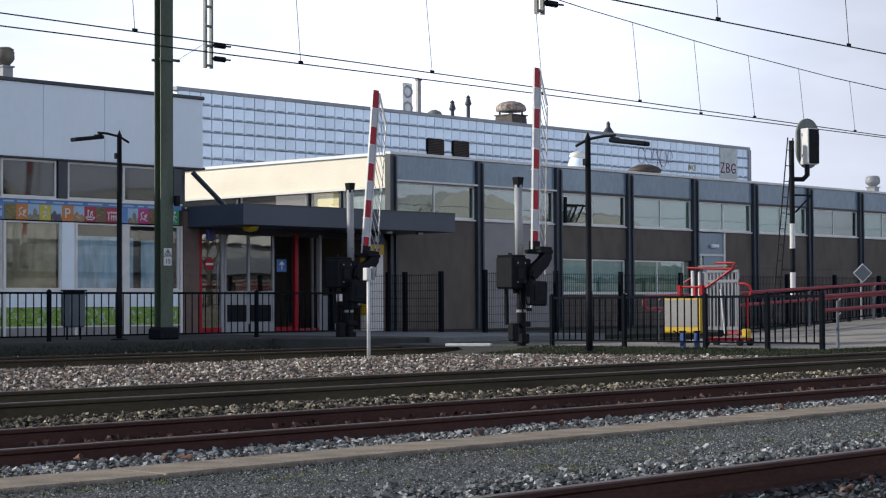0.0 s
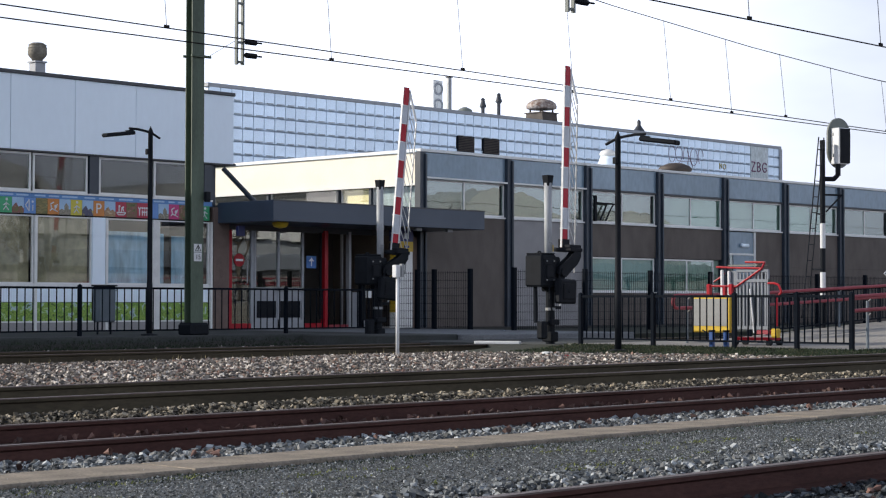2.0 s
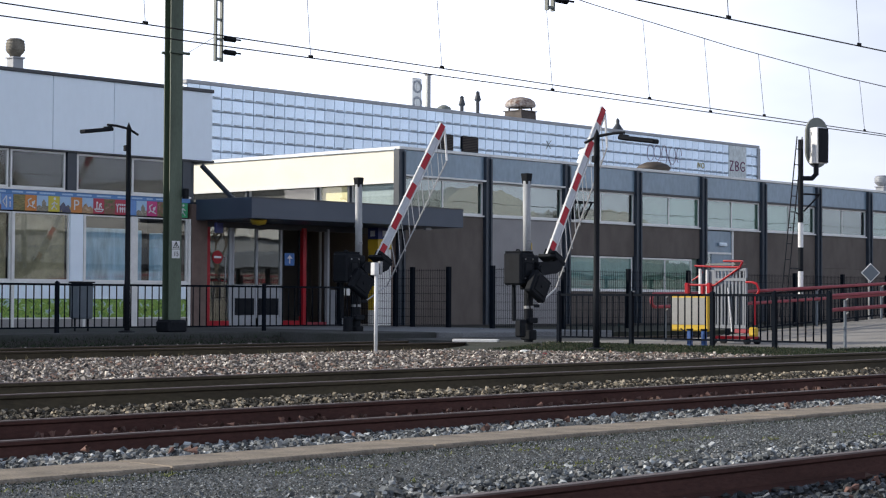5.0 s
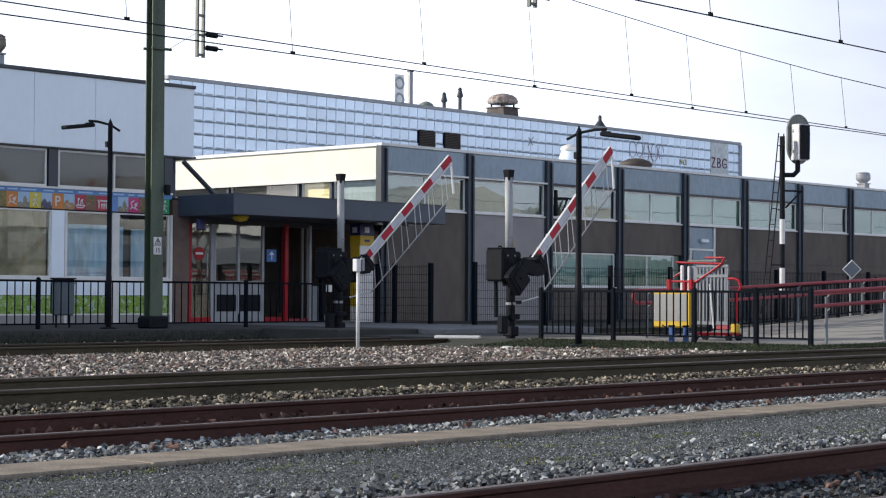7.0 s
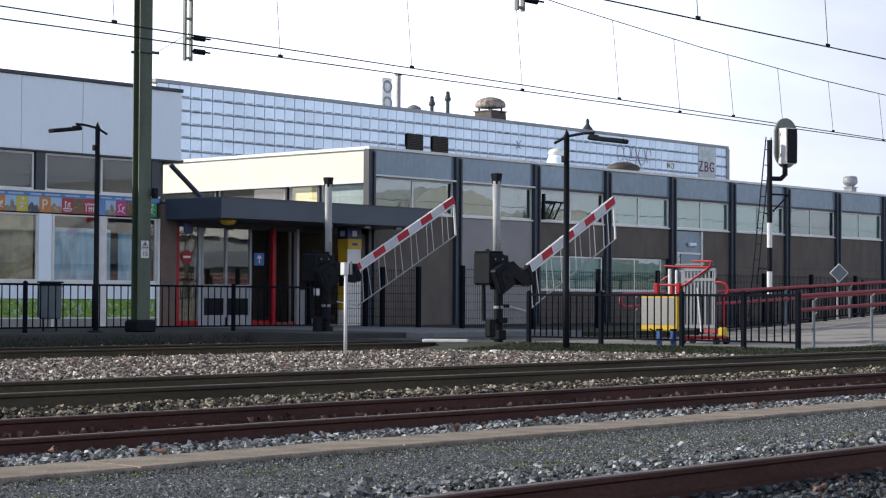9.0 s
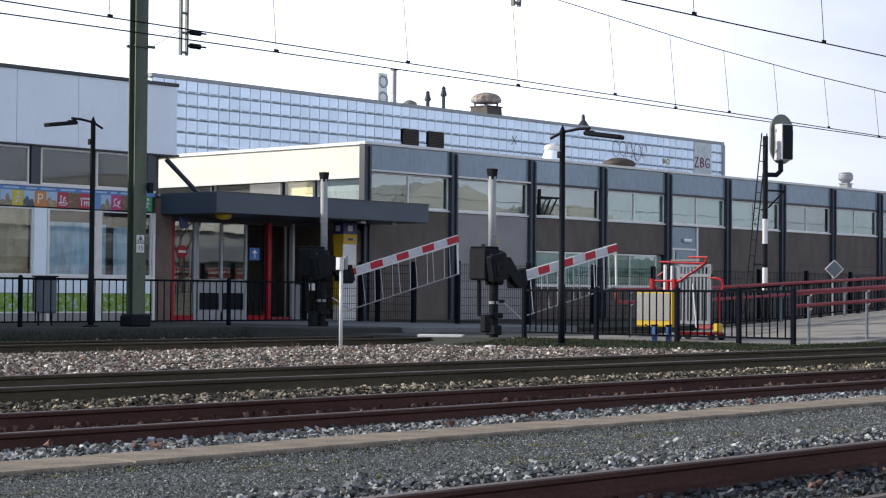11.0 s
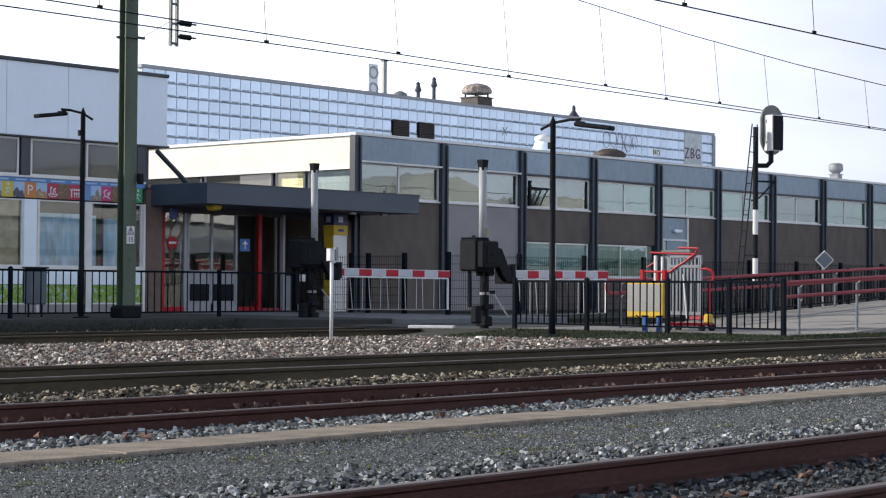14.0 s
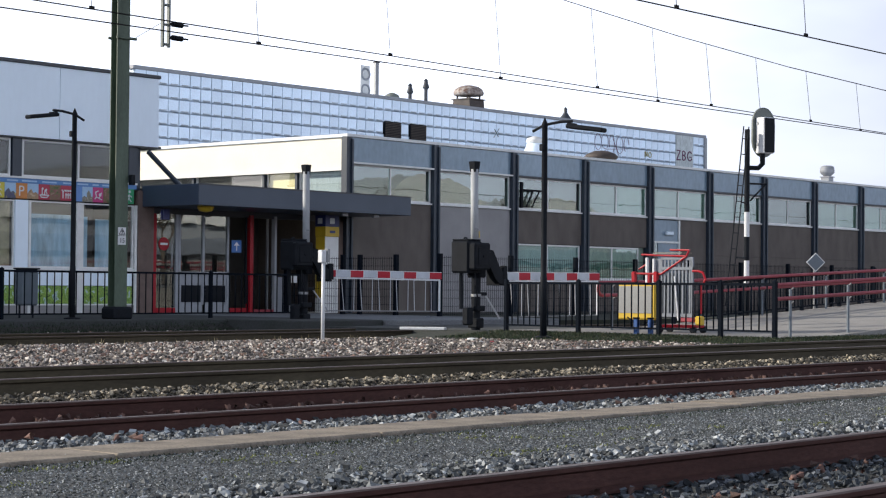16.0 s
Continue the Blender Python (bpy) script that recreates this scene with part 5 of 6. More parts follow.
part("yellow_box", box(X - 0.2, X + 0.02, 17.7, 18.5, 0.26, 0.885, bevel=0.025), M_YELLOW, lf, "yellow battery box")
part("grey_panel", box(X - 0.21, X - 0.204, 17.77, 18.45, 0.37, 0.83, bevel=0.002), M_ALU, lf)
gate = part("gate", box(X - 0.19, X - 0.15, 16.95, 17.59, 1.275, 1.325, bevel=0.006), M_GATE, lf, "slatted aluminium ramp gate")
part("gate_rail", box(X - 0.19, X - 0.15, 16.95, 17.59, 0.32, 0.38), M_GATE, gate)
part("gate_rail", box(X - 0.2, X - 0.145, 16.95, 17.59, 1.11, 1.16), M_GATE, gate)
for y in (16.95, 17.56):
    part("gate_stile", box(X - 0.192, X - 0.148, y, y + 0.03, 0.38, 1.275), M_GATE, gate)
for k in range(8):
    y = 16.995 + 0.072 * k
    part("slat", box(X - 0.185, X - 0.155, y, y + 0.04, 0.38, 1.11, bevel=0.004), M_GATE, gate)
    part("slat", box(X - 0.18, X - 0.16, y + 0.006, y + 0.032, 1.16, 1.275), M_GATE, gate)
part("gate_back", box(X - 0.1, X - 0.08, 17.0, 17.54, 0.36, 1.06), M_BIN, gate)
part("lift_post", box(X - 0.2, X - 0.15, 17.86, 17.91, 0.88, 1.32, bevel=0.01), M_BAND_WHITE, lf)
part("lift_post", box(X - 0.2, X - 0.15, 17.72, 17.765, 0.88, 1.3, bevel=0.01), M_BAND_WHITE, lf)
part("lift_panel", box(X - 0.15, X - 0.13, 17.62, 17.72, 0.5, 1.3), M_GATE, lf)
part("black_post", rod((X - 0.14, 18.13, 0.86), (X - 0.14, 18.13, 1.27), 0.025, seg=8), M_BLACK, lf)
part("red_post", box(X - 0.23, X - 0.17, 17.79, 17.84, 0.88, 1.05, bevel=0.008), M_RED, lf)
part("red_frame", tube([(X - 0.2, 18.18, 1.05), (X - 0.2, 17.58, 1.04), (X - 0.2, 17.3, 1.2), (X - 0.2, 17.07, 1.34), (X - 0.18, 17.04, 1.42), (X - 0.1, 17.08, 1.44), (X - 0.05, 17.5, 1.45)], 0.018, 8), M_RED, lf, "red tubular frame")
part("red_frame", tube([(X - 0.2, 17.98, 1.37), (X - 0.2, 17.64, 1.355), (X - 0.2, 17.09, 1.34)], 0.018, 8), M_RED, lf)
part("red_frame", tube([(X - 0.18, 18.05, 1.12), (X - 0.16, 17.92, 1.2), (X - 0.14, 17.86, 1.27)], 0.015, 8), M_RED, lf)
for y in (18.13, 17.68):
    part("hinge_block", box(X - 0.24, X - 0.17, y - 0.04, y + 0.04, 0.9, 1.08, bevel=0.012), M_RED, lf)
part("deck_board", box(X - 0.2, X + 0.1, 17.16, 17.74, 1.385, 1.405), M_KERB, lf)
part("deck_edge", box(X - 0.22, X - 0.205, 17.16, 17.74, 1.38, 1.40), M_GREYVENT, lf)
part("push_bar", tube([(X - 0.2, 16.95, 1.09), (X - 0.2, 16.83, 1.09), (X - 0.2, 16.74, 1.06), (X - 0.2, 16.69, 0.95), (X - 0.2, 16.74, 0.88)], 0.02, 8), M_RED, lf)
part("push_bar", tube([(X - 0.2, 16.78, 0.9), (X - 0.2, 16.78, 0.38)], 0.02, 8), M_RED, lf)
part("chassis", box(X - 0.25, X + 0.1, 16.9, 17.6, 0.14, 0.19, bevel=0.008), M_RED, lf)
part("chassis", box(X - 0.22, X + 0.05, 16.9, 17.17, 0.24, 0.31, bevel=0.01), M_DULLRED, lf)
part("yellow_block", box(X - 0.22, X - 0.12, 16.75, 16.89, 0.19, 0.34, bevel=0.02), M_YELLOW, lf)
for x in (X - 0.2, X + 0.1):
    for y in (16.93, 17.6):
        w = part("wheel", rod((x - 0.025, y, 0.11), (x + 0.025, y, 0.11), 0.06, seg=14), M_BLACK, lf)
        part("fork", box(x - 0.035, x + 0.035, y - 0.025, y + 0.025, 0.11, 0.18), M_BLACK, w)
part("handle", rod((X - 0.21, 17.22, 0.26), (X - 0.21, 17.3, 1.0), 0.014, seg=8), M_BAND_WHITE, lf)
part("hose", tube([(X - 0.3, 18.2, 0.3), (X - 0.32, 18.0, 0.2), (X - 0.32, 17.85, 0.18), (X - 0.3, 17.7, 0.28)], 0.014, 6), M_BLACK, lf)

for y in (17.38, 17.1):
    bl = thing("blue_block", 24.62, y, 0.0, "slim dark blue block standing behind the railing", "block", "blue blocks")
    part("block", box(24.575, 24.645, y - 0.04, y + 0.04, -0.12, 0.29, bevel=0.01), M_DEEPBLUE, bl)
    part("cap", box(24.565, 24.65, y - 0.045, y + 0.045, 0.291, 0.32, bevel=0.006), M_BLACK, bl)

# ---- crossing barriers ----
DROP = 0.66


def barrier(px, py, pz, cap, lean, label, size=1.0):
    """A barrier by the given shaft; size sets it larger and as much farther along the same line of sight."""
    b = thing("level_crossing_barrier", px, py, 0.06, label, "barrier", "crossing barriers")
    z0 = 0.06
    post = px - 0.04
    bm = box(px - 0.52, px - 0.12, py - 0.22, py + 0.2, pz - 0.28, pz + 0.3, bevel=0.035)
    box(px - 0.47, px - 0.18, py - 0.24, py - 0.215, pz - 0.2, pz + 0.22, bm, bevel=0.01)
    part("housing", bm, M_BLACK, b, "black drive housing")
    part("side_housing", box(px - 0.118, px + 0.06, py - 0.17, py + 0.17, pz - 0.36, pz + 0.26, bevel=0.03), M_BLACK, b)
    part("eye_bolt", tube([(px - 0.4, py, pz + 0.29), (px - 0.37, py, pz + 0.35), (px - 0.31, py, pz + 0.35), (px - 0.28, py, pz + 0.29)], 0.014, 6), M_BLACK, b)
    part("post", rod((post, py, z0 - 0.04), (post, py, pz - 0.3), 0.085, seg=14), M_BLACK, b)
    part("post_collar", rod((post, py, 0.62), (post, py, 0.67), 0.095, seg=14), M_GALV, b)
    part("base_box", box(post - 0.1, post + 0.1, py - 0.12, py + 0.12, z0, 0.24, bevel=0.02), M_BLACK, b)
    part("hinge_bracket", box(post - 0.12, post + 0.12, py - 0.13, py - 0.02, 0.36, 0.46, bevel=0.015), M_BLACK, b)
    part("gong", box(post - 0.36, post - 0.2, py - 0.13, py + 0.03, 0.11, 0.43, bevel=0.03), M_BLACK, b)
    part("gong_arm", box(post - 0.3, post, py - 0.07, py - 0.03, 0.36, 0.42), M_BLACK, b)
    part("cable_pipe", rod((post - 0.28, py + 0.1, 0.4), (post - 0.3, py + 0.1, pz - 0.2), 0.035, seg=8), M_BLACK, b)
    part("foot", rod((post + 0.05, py + 0.05, z0), (post + 0.3, py + 0.2, z0 + 0.06), 0.05, 0.03, 8), M_BLACK, b)
    pole = px + lean + 0.1
    part("upper_pole", rod((pole - 0.08, py + 0.1, pz + 0.1), (pole - 0.1, py + 0.1, cap - 0.14), 0.07, seg=16), M_POLE, b, "matt grey steel light pole", True)
    bm = box(pole - 0.18, pole - 0.02, py + 0.02, py + 0.18, cap - 0.2, cap, bevel=0.012)
    for v in bm.verts:
        if v.co.z < cap - 0.1:
            v.co.x, v.co.y = (pole - 0.1) + (v.co.x - pole + 0.1) * 0.75, (py + 0.1) + (v.co.y - py - 0.1) * 0.75
    part("pole_cap", bm, M_BLACK, b)
    part("pole_band", rod((pole - 0.08, py + 0.1, pz + 0.5), (pole - 0.08, py + 0.1, pz + 0.53), 0.074, seg=16), M_GALV, b)
    if size == 1.0:
        part("tag", box(pole - 0.05, pole - 0.035, py + 0.02, py + 0.03, pz + 0.36, pz + 0.48), M_YELLOW, b, "small yellow tag")
    part("cover_plate", box(px - 0.44, px - 0.24, py - 0.262, py - 0.242, pz - 0.12, pz + 0.12, bevel=0.02), M_BLACK, b)
    for dx, dz in ((-0.42, -0.16), (-0.22, -0.16), (-0.42, 0.18), (-0.22, 0.18)):
        part("bolt", rod((px + dx, py - 0.256, pz + dz), (px + dx, py - 0.24, pz + dz), 0.016, seg=6), M_ALU, b)
    part("top_flange", box(px - 0.5, px - 0.14, py - 0.2, py + 0.18, pz + 0.3, pz + 0.325, bevel=0.01), M_BLACK, b)
    part("cable", tube([(px - 0.3, py - 0.2, pz - 0.26), (px - 0.34, py - 0.24, pz - 0.5), (post - 0.12, py - 0.14, pz - 0.7), (post - 0.1, py - 0.1, 0.45)], 0.014, 6), M_BLACK, b)
    # the boom turns about the housing's shaft, which is the origin of its mesh
    bm = box(0.42, 3.76, -0.022, 0.022, -0.392, -0.272, bevel=0.008)
    boom = link("boom", bm, M_BOOMWHITE, b, "red and white banded boom")
    boom.location = (0, 0, pz - 0.06)
    for k in range(9):
        link("band", box(0.42 + 0.3711 * k, 0.42 + 0.3711 * (k + 1), -0.03, 0.03, -0.40, -0.265, bevel=0.006), M_BAND_RED if k % 2 == 0 else M_BOOMWHITE, boom)
    link("edge_strip", box(0.45, 3.7, -0.036, 0.036, -0.435, -0.405), M_BAND_WHITE, boom)
    link("edge_strip", box(0.45, 3.76, -0.02, 0.02, -0.264, -0.252), M_BAND_WHITE, boom)
    for k in range(1, 9):
        link("clip", box(0.411 + 0.3711 * k, 0.429 + 0.3711 * k, -0.038, 0.038, -0.44, -0.25), M_BAND_WHITE, boom)
    bm = bmesh.new()
    arm = [(-0.05, 0.15), (0.08, 0.13), (0.18, -0.03), (0.28, -0.19), (0.38, -0.28), (0.49, -0.29), (0.49, -0.46), (0.28, -0.47), (0.14, -0.37), (0.02, -0.2), (-0.1, -0.05)]
    n = len(arm)
    for y0, y1 in ((-0.3, -0.27), (-0.2, -0.17)):
        fa, ba = ([bm.verts.new((x, y, z)) for x, z in arm] for y in (y0, y1))
        for k in range(n):
            bm.faces.new((fa[k], fa[(k + 1) % n], ba[(k + 1) % n], ba[k]))
        bm.faces.new(fa[::-1])
        bm.faces.new(ba)
    bmesh.ops.recalc_face_normals(bm, faces=bm.faces[:])
    box(0.3, 0.48, -0.27, -0.2, -0.45, -0.31, bm)
    box(0.43, 0.49, -0.3, -0.17, -0.3, -0.14, bm, bevel=0.008)
    rod((-0.02, -0.32, 0.03), (-0.02, 0.0, 0.03), 0.07, seg=12, bm=bm)
    link("lever", bm, M_BLACK, boom, "black boom lever of two curved plates")
    clamp = box(0.37, 0.44, -0.31, 0.1, -0.5, -0.16, bevel=0.012)
    box(0.44, 0.6, -0.06, -0.036, -0.43, -0.24, clamp, bevel=0.006)
    box(0.44, 0.6, 0.036, 0.06, -0.43, -0.24, clamp, bevel=0.006)
    link("boom_clamp", clamp, M_BLACK, boom, "black clamp that holds the boom")
    weight = box(-0.58, -0.14, -0.42, -0.26, -0.22, 0.26, bevel=0.03)
    box(-0.5, -0.22, -0.435, -0.42, -0.14, 0.18, weight, bevel=0.01)
    weight = link("counterweight", weight, M_BLACK, boom)
    link("weight_bolt", rod((-0.36, -0.45, 0.02), (-0.36, -0.43, 0.02), 0.03, seg=6), M_BLACK, weight)
    link("weight_arm", box(-0.3, 0.02, -0.26, -0.23, -0.06, 0.1, bevel=0.01), M_BLACK, boom)
    # hinged rods hang from the boom and carry a lower rail
    rods = []
    for k in range(12):
        s = 0.80 + 0.503 * (k // 2) + (0.0 if k % 2 == 0 else 0.16)
        lean = 0.08 - 0.006 * k if k % 2 else -0.005
        r = link("hanging_rod", rod((0, 0, 0), (lean, 0, -DROP), 0.008, seg=6), M_ROD, boom)
        rods.append((r, s))
    low = link("lower_rail", box(0.62, 3.7, -0.01, 0.01, -0.01, 0.01), M_ALU, boom)
    end = link("end_link", box(-0.022, 0.022, -0.012, 0.012, -DROP, 0), M_BAND_WHITE, boom)
    rods.append((end, 3.72))
    swing = link("swing_link", rod((0, 0, 0), (0.63, 0, 0), 0.016, seg=8), M_ROD, b, "pale link from the post to the hanging rail")
    swing.location = (0.2, 0, pz - 0.06 - 0.65)
    part("link_bracket", box(px, px + 0.24, py - 0.03, py + 0.03, pz - 0.68, pz - 0.62, bevel=0.008), M_BLACK, b)
    eye = Vector((0.01, 0, 0.785))
    b.location, b.scale = eye + (b.location - eye) * size, (size, size, size)
    return boom, rods, low, swing


B1 = barrier(25.35, 25.9, 1.38, 3.2, 0.1, "level crossing barrier with red and white boom by the platform", 1.039)
B2 = barrier(25.08, 21.2, 1.32, 3.06, 0.01, "level crossing barrier with red and white boom on the island")

# ---- litter and small plates ----
for x in (27.2, 27.352):
    pb = thing("fence_plate", x, 28.24, 0.92, "small pale plate fixed to the platform railing", "plate", "railing plates")
    part("plate", box(x - 0.045, x + 0.045, 28.235, 28.262, 0.85, 1.0, bevel=0.004), M_FRAME, pb)
    part("clip", box(x - 0.01, x + 0.01, 28.262, 28.285, 0.9, 0.94), M_GALV, pb)
for x, y, sz, m, w in ((22.35, 19.0, 0.075, M_FRAME, "white"), (22.5, 18.8, 0.05, M_GATE, "grey"), (21.24, 17.9, 0.05, M_FRAME, "white"), (21.4, 17.8, 0.04, M_RED, "red"), (21.5, 18.0, 0.035, M_FRAME, "white"), (30.6, 27.3, 0.07, M_GATE, "pale grey")):
    z = 0.10 if y > 25 else level(LAND, y) + 0.03
    lt = thing("litter", x, y, z, "crumpled %s wrapper lying on the ground" % w, "litter", "litter")
    bm = bmesh.new()
    bmesh.ops.create_icosphere(bm, subdivisions=2, radius=sz)
    for v in bm.verts:
        v.co *= 0.7 + 0.5 * random.random()
        v.co.z *= 0.45
    bm.transform(Matrix.Translation((x, y, z + sz * 0.3)))
    part("wrapper", bm, m, lt)
# ---- kerb slabs ----
kerb = thing("kerb", 0, 7.7, -0.2, "worn concrete kerb slabs along the service path", "kerb", "", "structure")
SLAB = mesh("slab", box(0.002, 1.998, 0, 0.48, -0.12, 0, bevel=0.01), M_KERB)
for k in range(34):
    shared("slab", SLAB, kerb, pose(-12 + 2 * k, 7.49, -0.09 + random.uniform(-0.003, 0.003), random.uniform(-0.2, 0.2), random.uniform(-0.08, 0.08), random.uniform(-0.1, 0.1)))

# ---- loose stones, grit, grass and leaves ----
ICO_V = []
g = (1 + 5 ** 0.5) / 2
for a in (-1, 1):
    for c in (-g, g):
        ICO_V += [(a, c, 0), (0, a, c), (c, 0, a)]
ICO_V = np.array(ICO_V) / math.hypot(1, g)


def hull_faces(pts):
    bm = bmesh.new()
    for p in pts:
        bm.verts.new(p)
    bm.verts.index_update()
    bmesh.ops.convex_hull(bm, input=bm.verts[:])
    bmesh.ops.recalc_face_normals(bm, faces=bm.faces[:])
    out = [[v.index for v in f.verts] for f in bm.faces]
    bm.free()
    return np.array(out)


ICO_F = hull_faces(ICO_V)
CUBE_V = np.array([(a, b, c) for a in (-1, 1) for b in (-1, 1) for c in (-1, 1)]) * 0.62
OCT_V = np.array([(1, 0, 0), (-1, 0, 0), (0, 1, 0), (0, -1, 0), (0, 0, 1), (0, 0, -1)]) * 1.0
CUBE_F = np.array([(0, 1, 3), (0, 3, 2), (4, 6, 7), (4, 7, 5), (0, 4, 5), (0, 5, 1), (2, 3, 7), (2, 7, 6), (0, 2, 6), (0, 6, 4), (1, 5, 7), (1, 7, 3)])
OCT_F = hull_faces(OCT_V)


def stones(name, spots, size, mat, label, base="cube", jitter=0.42, flat=0.75):
    """Many broken stones as one mesh: each a squashed, jittered solid turned at random."""
    v0, f0 = {"ico": (ICO_V, ICO_F), "cube": (CUBE_V, CUBE_F), "oct": (OCT_V, OCT_F)}[base]
    n = len(spots)
    rng = np.random.default_rng(len(name) + n)
    v = v0[None] * (1 + rng.uniform(-jitter, jitter, (n, len(v0), 1)))
    v = v * rng.uniform((0.75, 0.6, 0.45), (1.45, 1.1, 0.9), (n, 3))[:, None, :]
    q = rng.normal(size=(n, 4))
    q /= np.linalg.norm(q, axis=1)[:, None]
    w, x, y, z = q.T
    rot = np.stack([1 - 2 * (y * y + z * z), 2 * (x * y - z * w), 2 * (x * z + y * w), 2 * (x * y + z * w), 1 - 2 * (x * x + z * z), 2 * (y * z - x * w), 2 * (x * z - y * w), 2 * (y * z + x * w), 1 - 2 * (x * x + y * y)], 1).reshape(n, 3, 3)
    v = np.einsum("nij,nkj->nki", rot, v)
    v[:, :, 2] *= flat
    sz = rng.uniform(*size, (n, 1, 1)) * 0.5
    v = v * sz + np.asarray(spots)[:, None, :]
    f = (f0[None] + (np.arange(n) * len(v0))[:, None, None]).reshape(-1, 3)
    me = bpy.data.meshes.new(name)
    me.vertices.add(n * len(v0))
    me.vertices.foreach_set("co", v.reshape(-1).astype(np.float32))
    me.loops.add(f.size)
    me.loops.foreach_set("vertex_index", f.reshape(-1).astype(np.int32))
    me.polygons.add(len(f))
    me.polygons.foreach_set("loop_start", np.arange(0, f.size, 3, dtype=np.int32))
    me.polygons.foreach_set("use_smooth", [False] * len(f))
    me.update(calc_edges=True)
    me.materials.append(mat)
    return tagged(new(name, me), label, "gravel", "", "stuff")


def spread(n, y0, y1, seed, left=0.60, right=1.95, xmax=99.0, xmin=0.0, lift=(0.0, 0.03), hump=0.0, thin=0.0):
    """Places over a strip of ground, as wide as the strip's distance asks."""
    rng = np.random.default_rng(seed)
    y = rng.uniform(y0, y1, n)
    if thin:
        y = y0 + (y1 - y0) * rng.uniform(0, 1, n) ** thin
    x = np.maximum(y * left - 0.6, xmin) + rng.uniform(0, 1, n) * (np.minimum(y * right + 0.6, xmax) - np.maximum(y * left - 0.6, xmin))
    z = np.array([level(LAND, v) for v in y]) + rng.uniform(*lift, n)
    z += hump * np.sin(np.pi * (y - y0) / (y1 - y0))
    return np.stack([x, y, z], 1)


stones("ballast", spread(46000, 12.65, 22.0, 3, xmax=23.1, lift=(-0.025, 0.055)), (0.028, 0.066), M_BALLAST, "brownish crushed-stone ballast between the tracks", "cube")
stones("ballast", spread(1100, 12.8, 13.9, 13, xmin=21, lift=(-0.02, 0.02)), (0.03, 0.065), M_BALLAST, "brownish crushed-stone ballast beside the grass verge", "cube")
stones("ballast", spread(9500, 10.44, 10.95, 4, lift=(-0.03, 0.035), hump=0.085), (0.022, 0.055), M_BALLAST_BROWN, "grimy dark ballast between two tracks")
stones("ballast", spread(2500, 11.1, 12.35, 5, lift=(-0.03, 0.01)), (0.035, 0.07), M_BALLAST, "brownish ballast between the rails", "cube")
stones("ballast", spread(2600, 9.1, 10.25, 6, lift=(-0.03, 0.0)), (0.035, 0.07), M_BALLAST_GREY, "grey ballast between the rusty rails", "cube")
stones("ballast", spread(11000, 7.94, 8.88, 7, lift=(-0.025, 0.03), hump=0.008), (0.02, 0.058), M_BALLAST_GREY, "coarse grey ballast beside the kerb")
stones("ballast", spread(7000, 5.22, 5.84, 8, left=0.55, lift=(-0.02, 0.045), hump=0.03), (0.018, 0.05), M_BALLAST_GREY, "coarse grey ballast beside the near rail")
stones("ballast", spread(650, 5.75, 6.5, 9, left=0.55, lift=(0.01, 0.025), thin=2.8), (0.018, 0.05), M_BALLAST_GREY, "stray grey stones on the path")
stones("ballast", spread(9500, 3.2, 5.06, 10, left=0.55, right=2.3, lift=(-0.02, 0.03)), (0.02, 0.06), M_BALLAST_SHADED, "dark grey ballast between the near rails")
stones("ballast", spread(1800, 21.9, 27.2, 11, xmax=24.6, lift=(-0.02, 0.03)), (0.04, 0.075), M_BALLAST, "shaded ballast of the far track", "cube")
stones("grit", spread(260, 7.52, 7.94, 41, left=0.55, lift=(0.038, 0.041)), (0.005, 0.014), M_GRIT, "stray grit on the kerb slabs", "oct")
stones("grit", spread(100000, 5.8, 7.49, 12, left=0.55, right=1.9, lift=(0.004, 0.018)), (0.005, 0.016), M_GRIT, "fine grey grit on the service path", "oct")


def blades(name, spots, h, mat, label, lean=0.5, width=0.006):
    rng = np.random.default_rng(len(spots))
    n = len(spots)
    a = rng.uniform(0, 2 * math.pi, n)
    hh = rng.uniform(h * 0.4, h, n)
    side = np.stack([np.cos(a), np.sin(a), np.zeros(n)], 1) * width
    tip = np.stack([rng.normal(0, lean, n) * hh, rng.normal(0, lean, n) * hh, hh], 1)
    p = np.asarray(spots)
    v = np.stack([p - side, p + side, p + tip * 0.55 + side * 0.6, p + tip * 0.55 - side * 0.6, p + tip], 1).reshape(-1, 3)
    f = (np.array([(0, 1, 2), (0, 2, 3), (3, 2, 4)])[None] + (np.arange(n) * 5)[:, None, None]).reshape(-1, 3)
    me = bpy.data.meshes.new(name)
    me.vertices.add(len(v))
    me.vertices.foreach_set("co", v.reshape(-1).astype(np.float32))
    me.loops.add(f.size)
    me.loops.foreach_set("vertex_index", f.reshape(-1).astype(np.int32))
    me.polygons.add(len(f))
    me.polygons.foreach_set("loop_start", np.arange(0, f.size, 3, dtype=np.int32))
    me.polygons.foreach_set("use_smooth", [False] * len(f))
    me.update(calc_edges=True)
    me.materials.append(mat)
    return tagged(new(name, me), label, "grass", "", "stuff")


M_DEADGRASS = material("withered_grass", (0.09, 0.08, 0.045), 0.9, amount=0.3, bump=0, island=0.4)


def bank(x, y):
    """Height of the grassy bank that rises to the railing and to the ramp's edge."""
    low = level(LAND, y)
    top = 0.035 if y < 20.4 else 0.012
    up = min(max((x - 22.1) / 2.4, 0), 1) * min(max((y - 13.1) / 1.5, 0), 1)
    return low - 0.02 + (top - low + 0.02) * up ** 0.8 + 0.02 * noise.noise((x * 1.7, y * 1.7, 3)) * min(1, 4 * up * (1 - up))


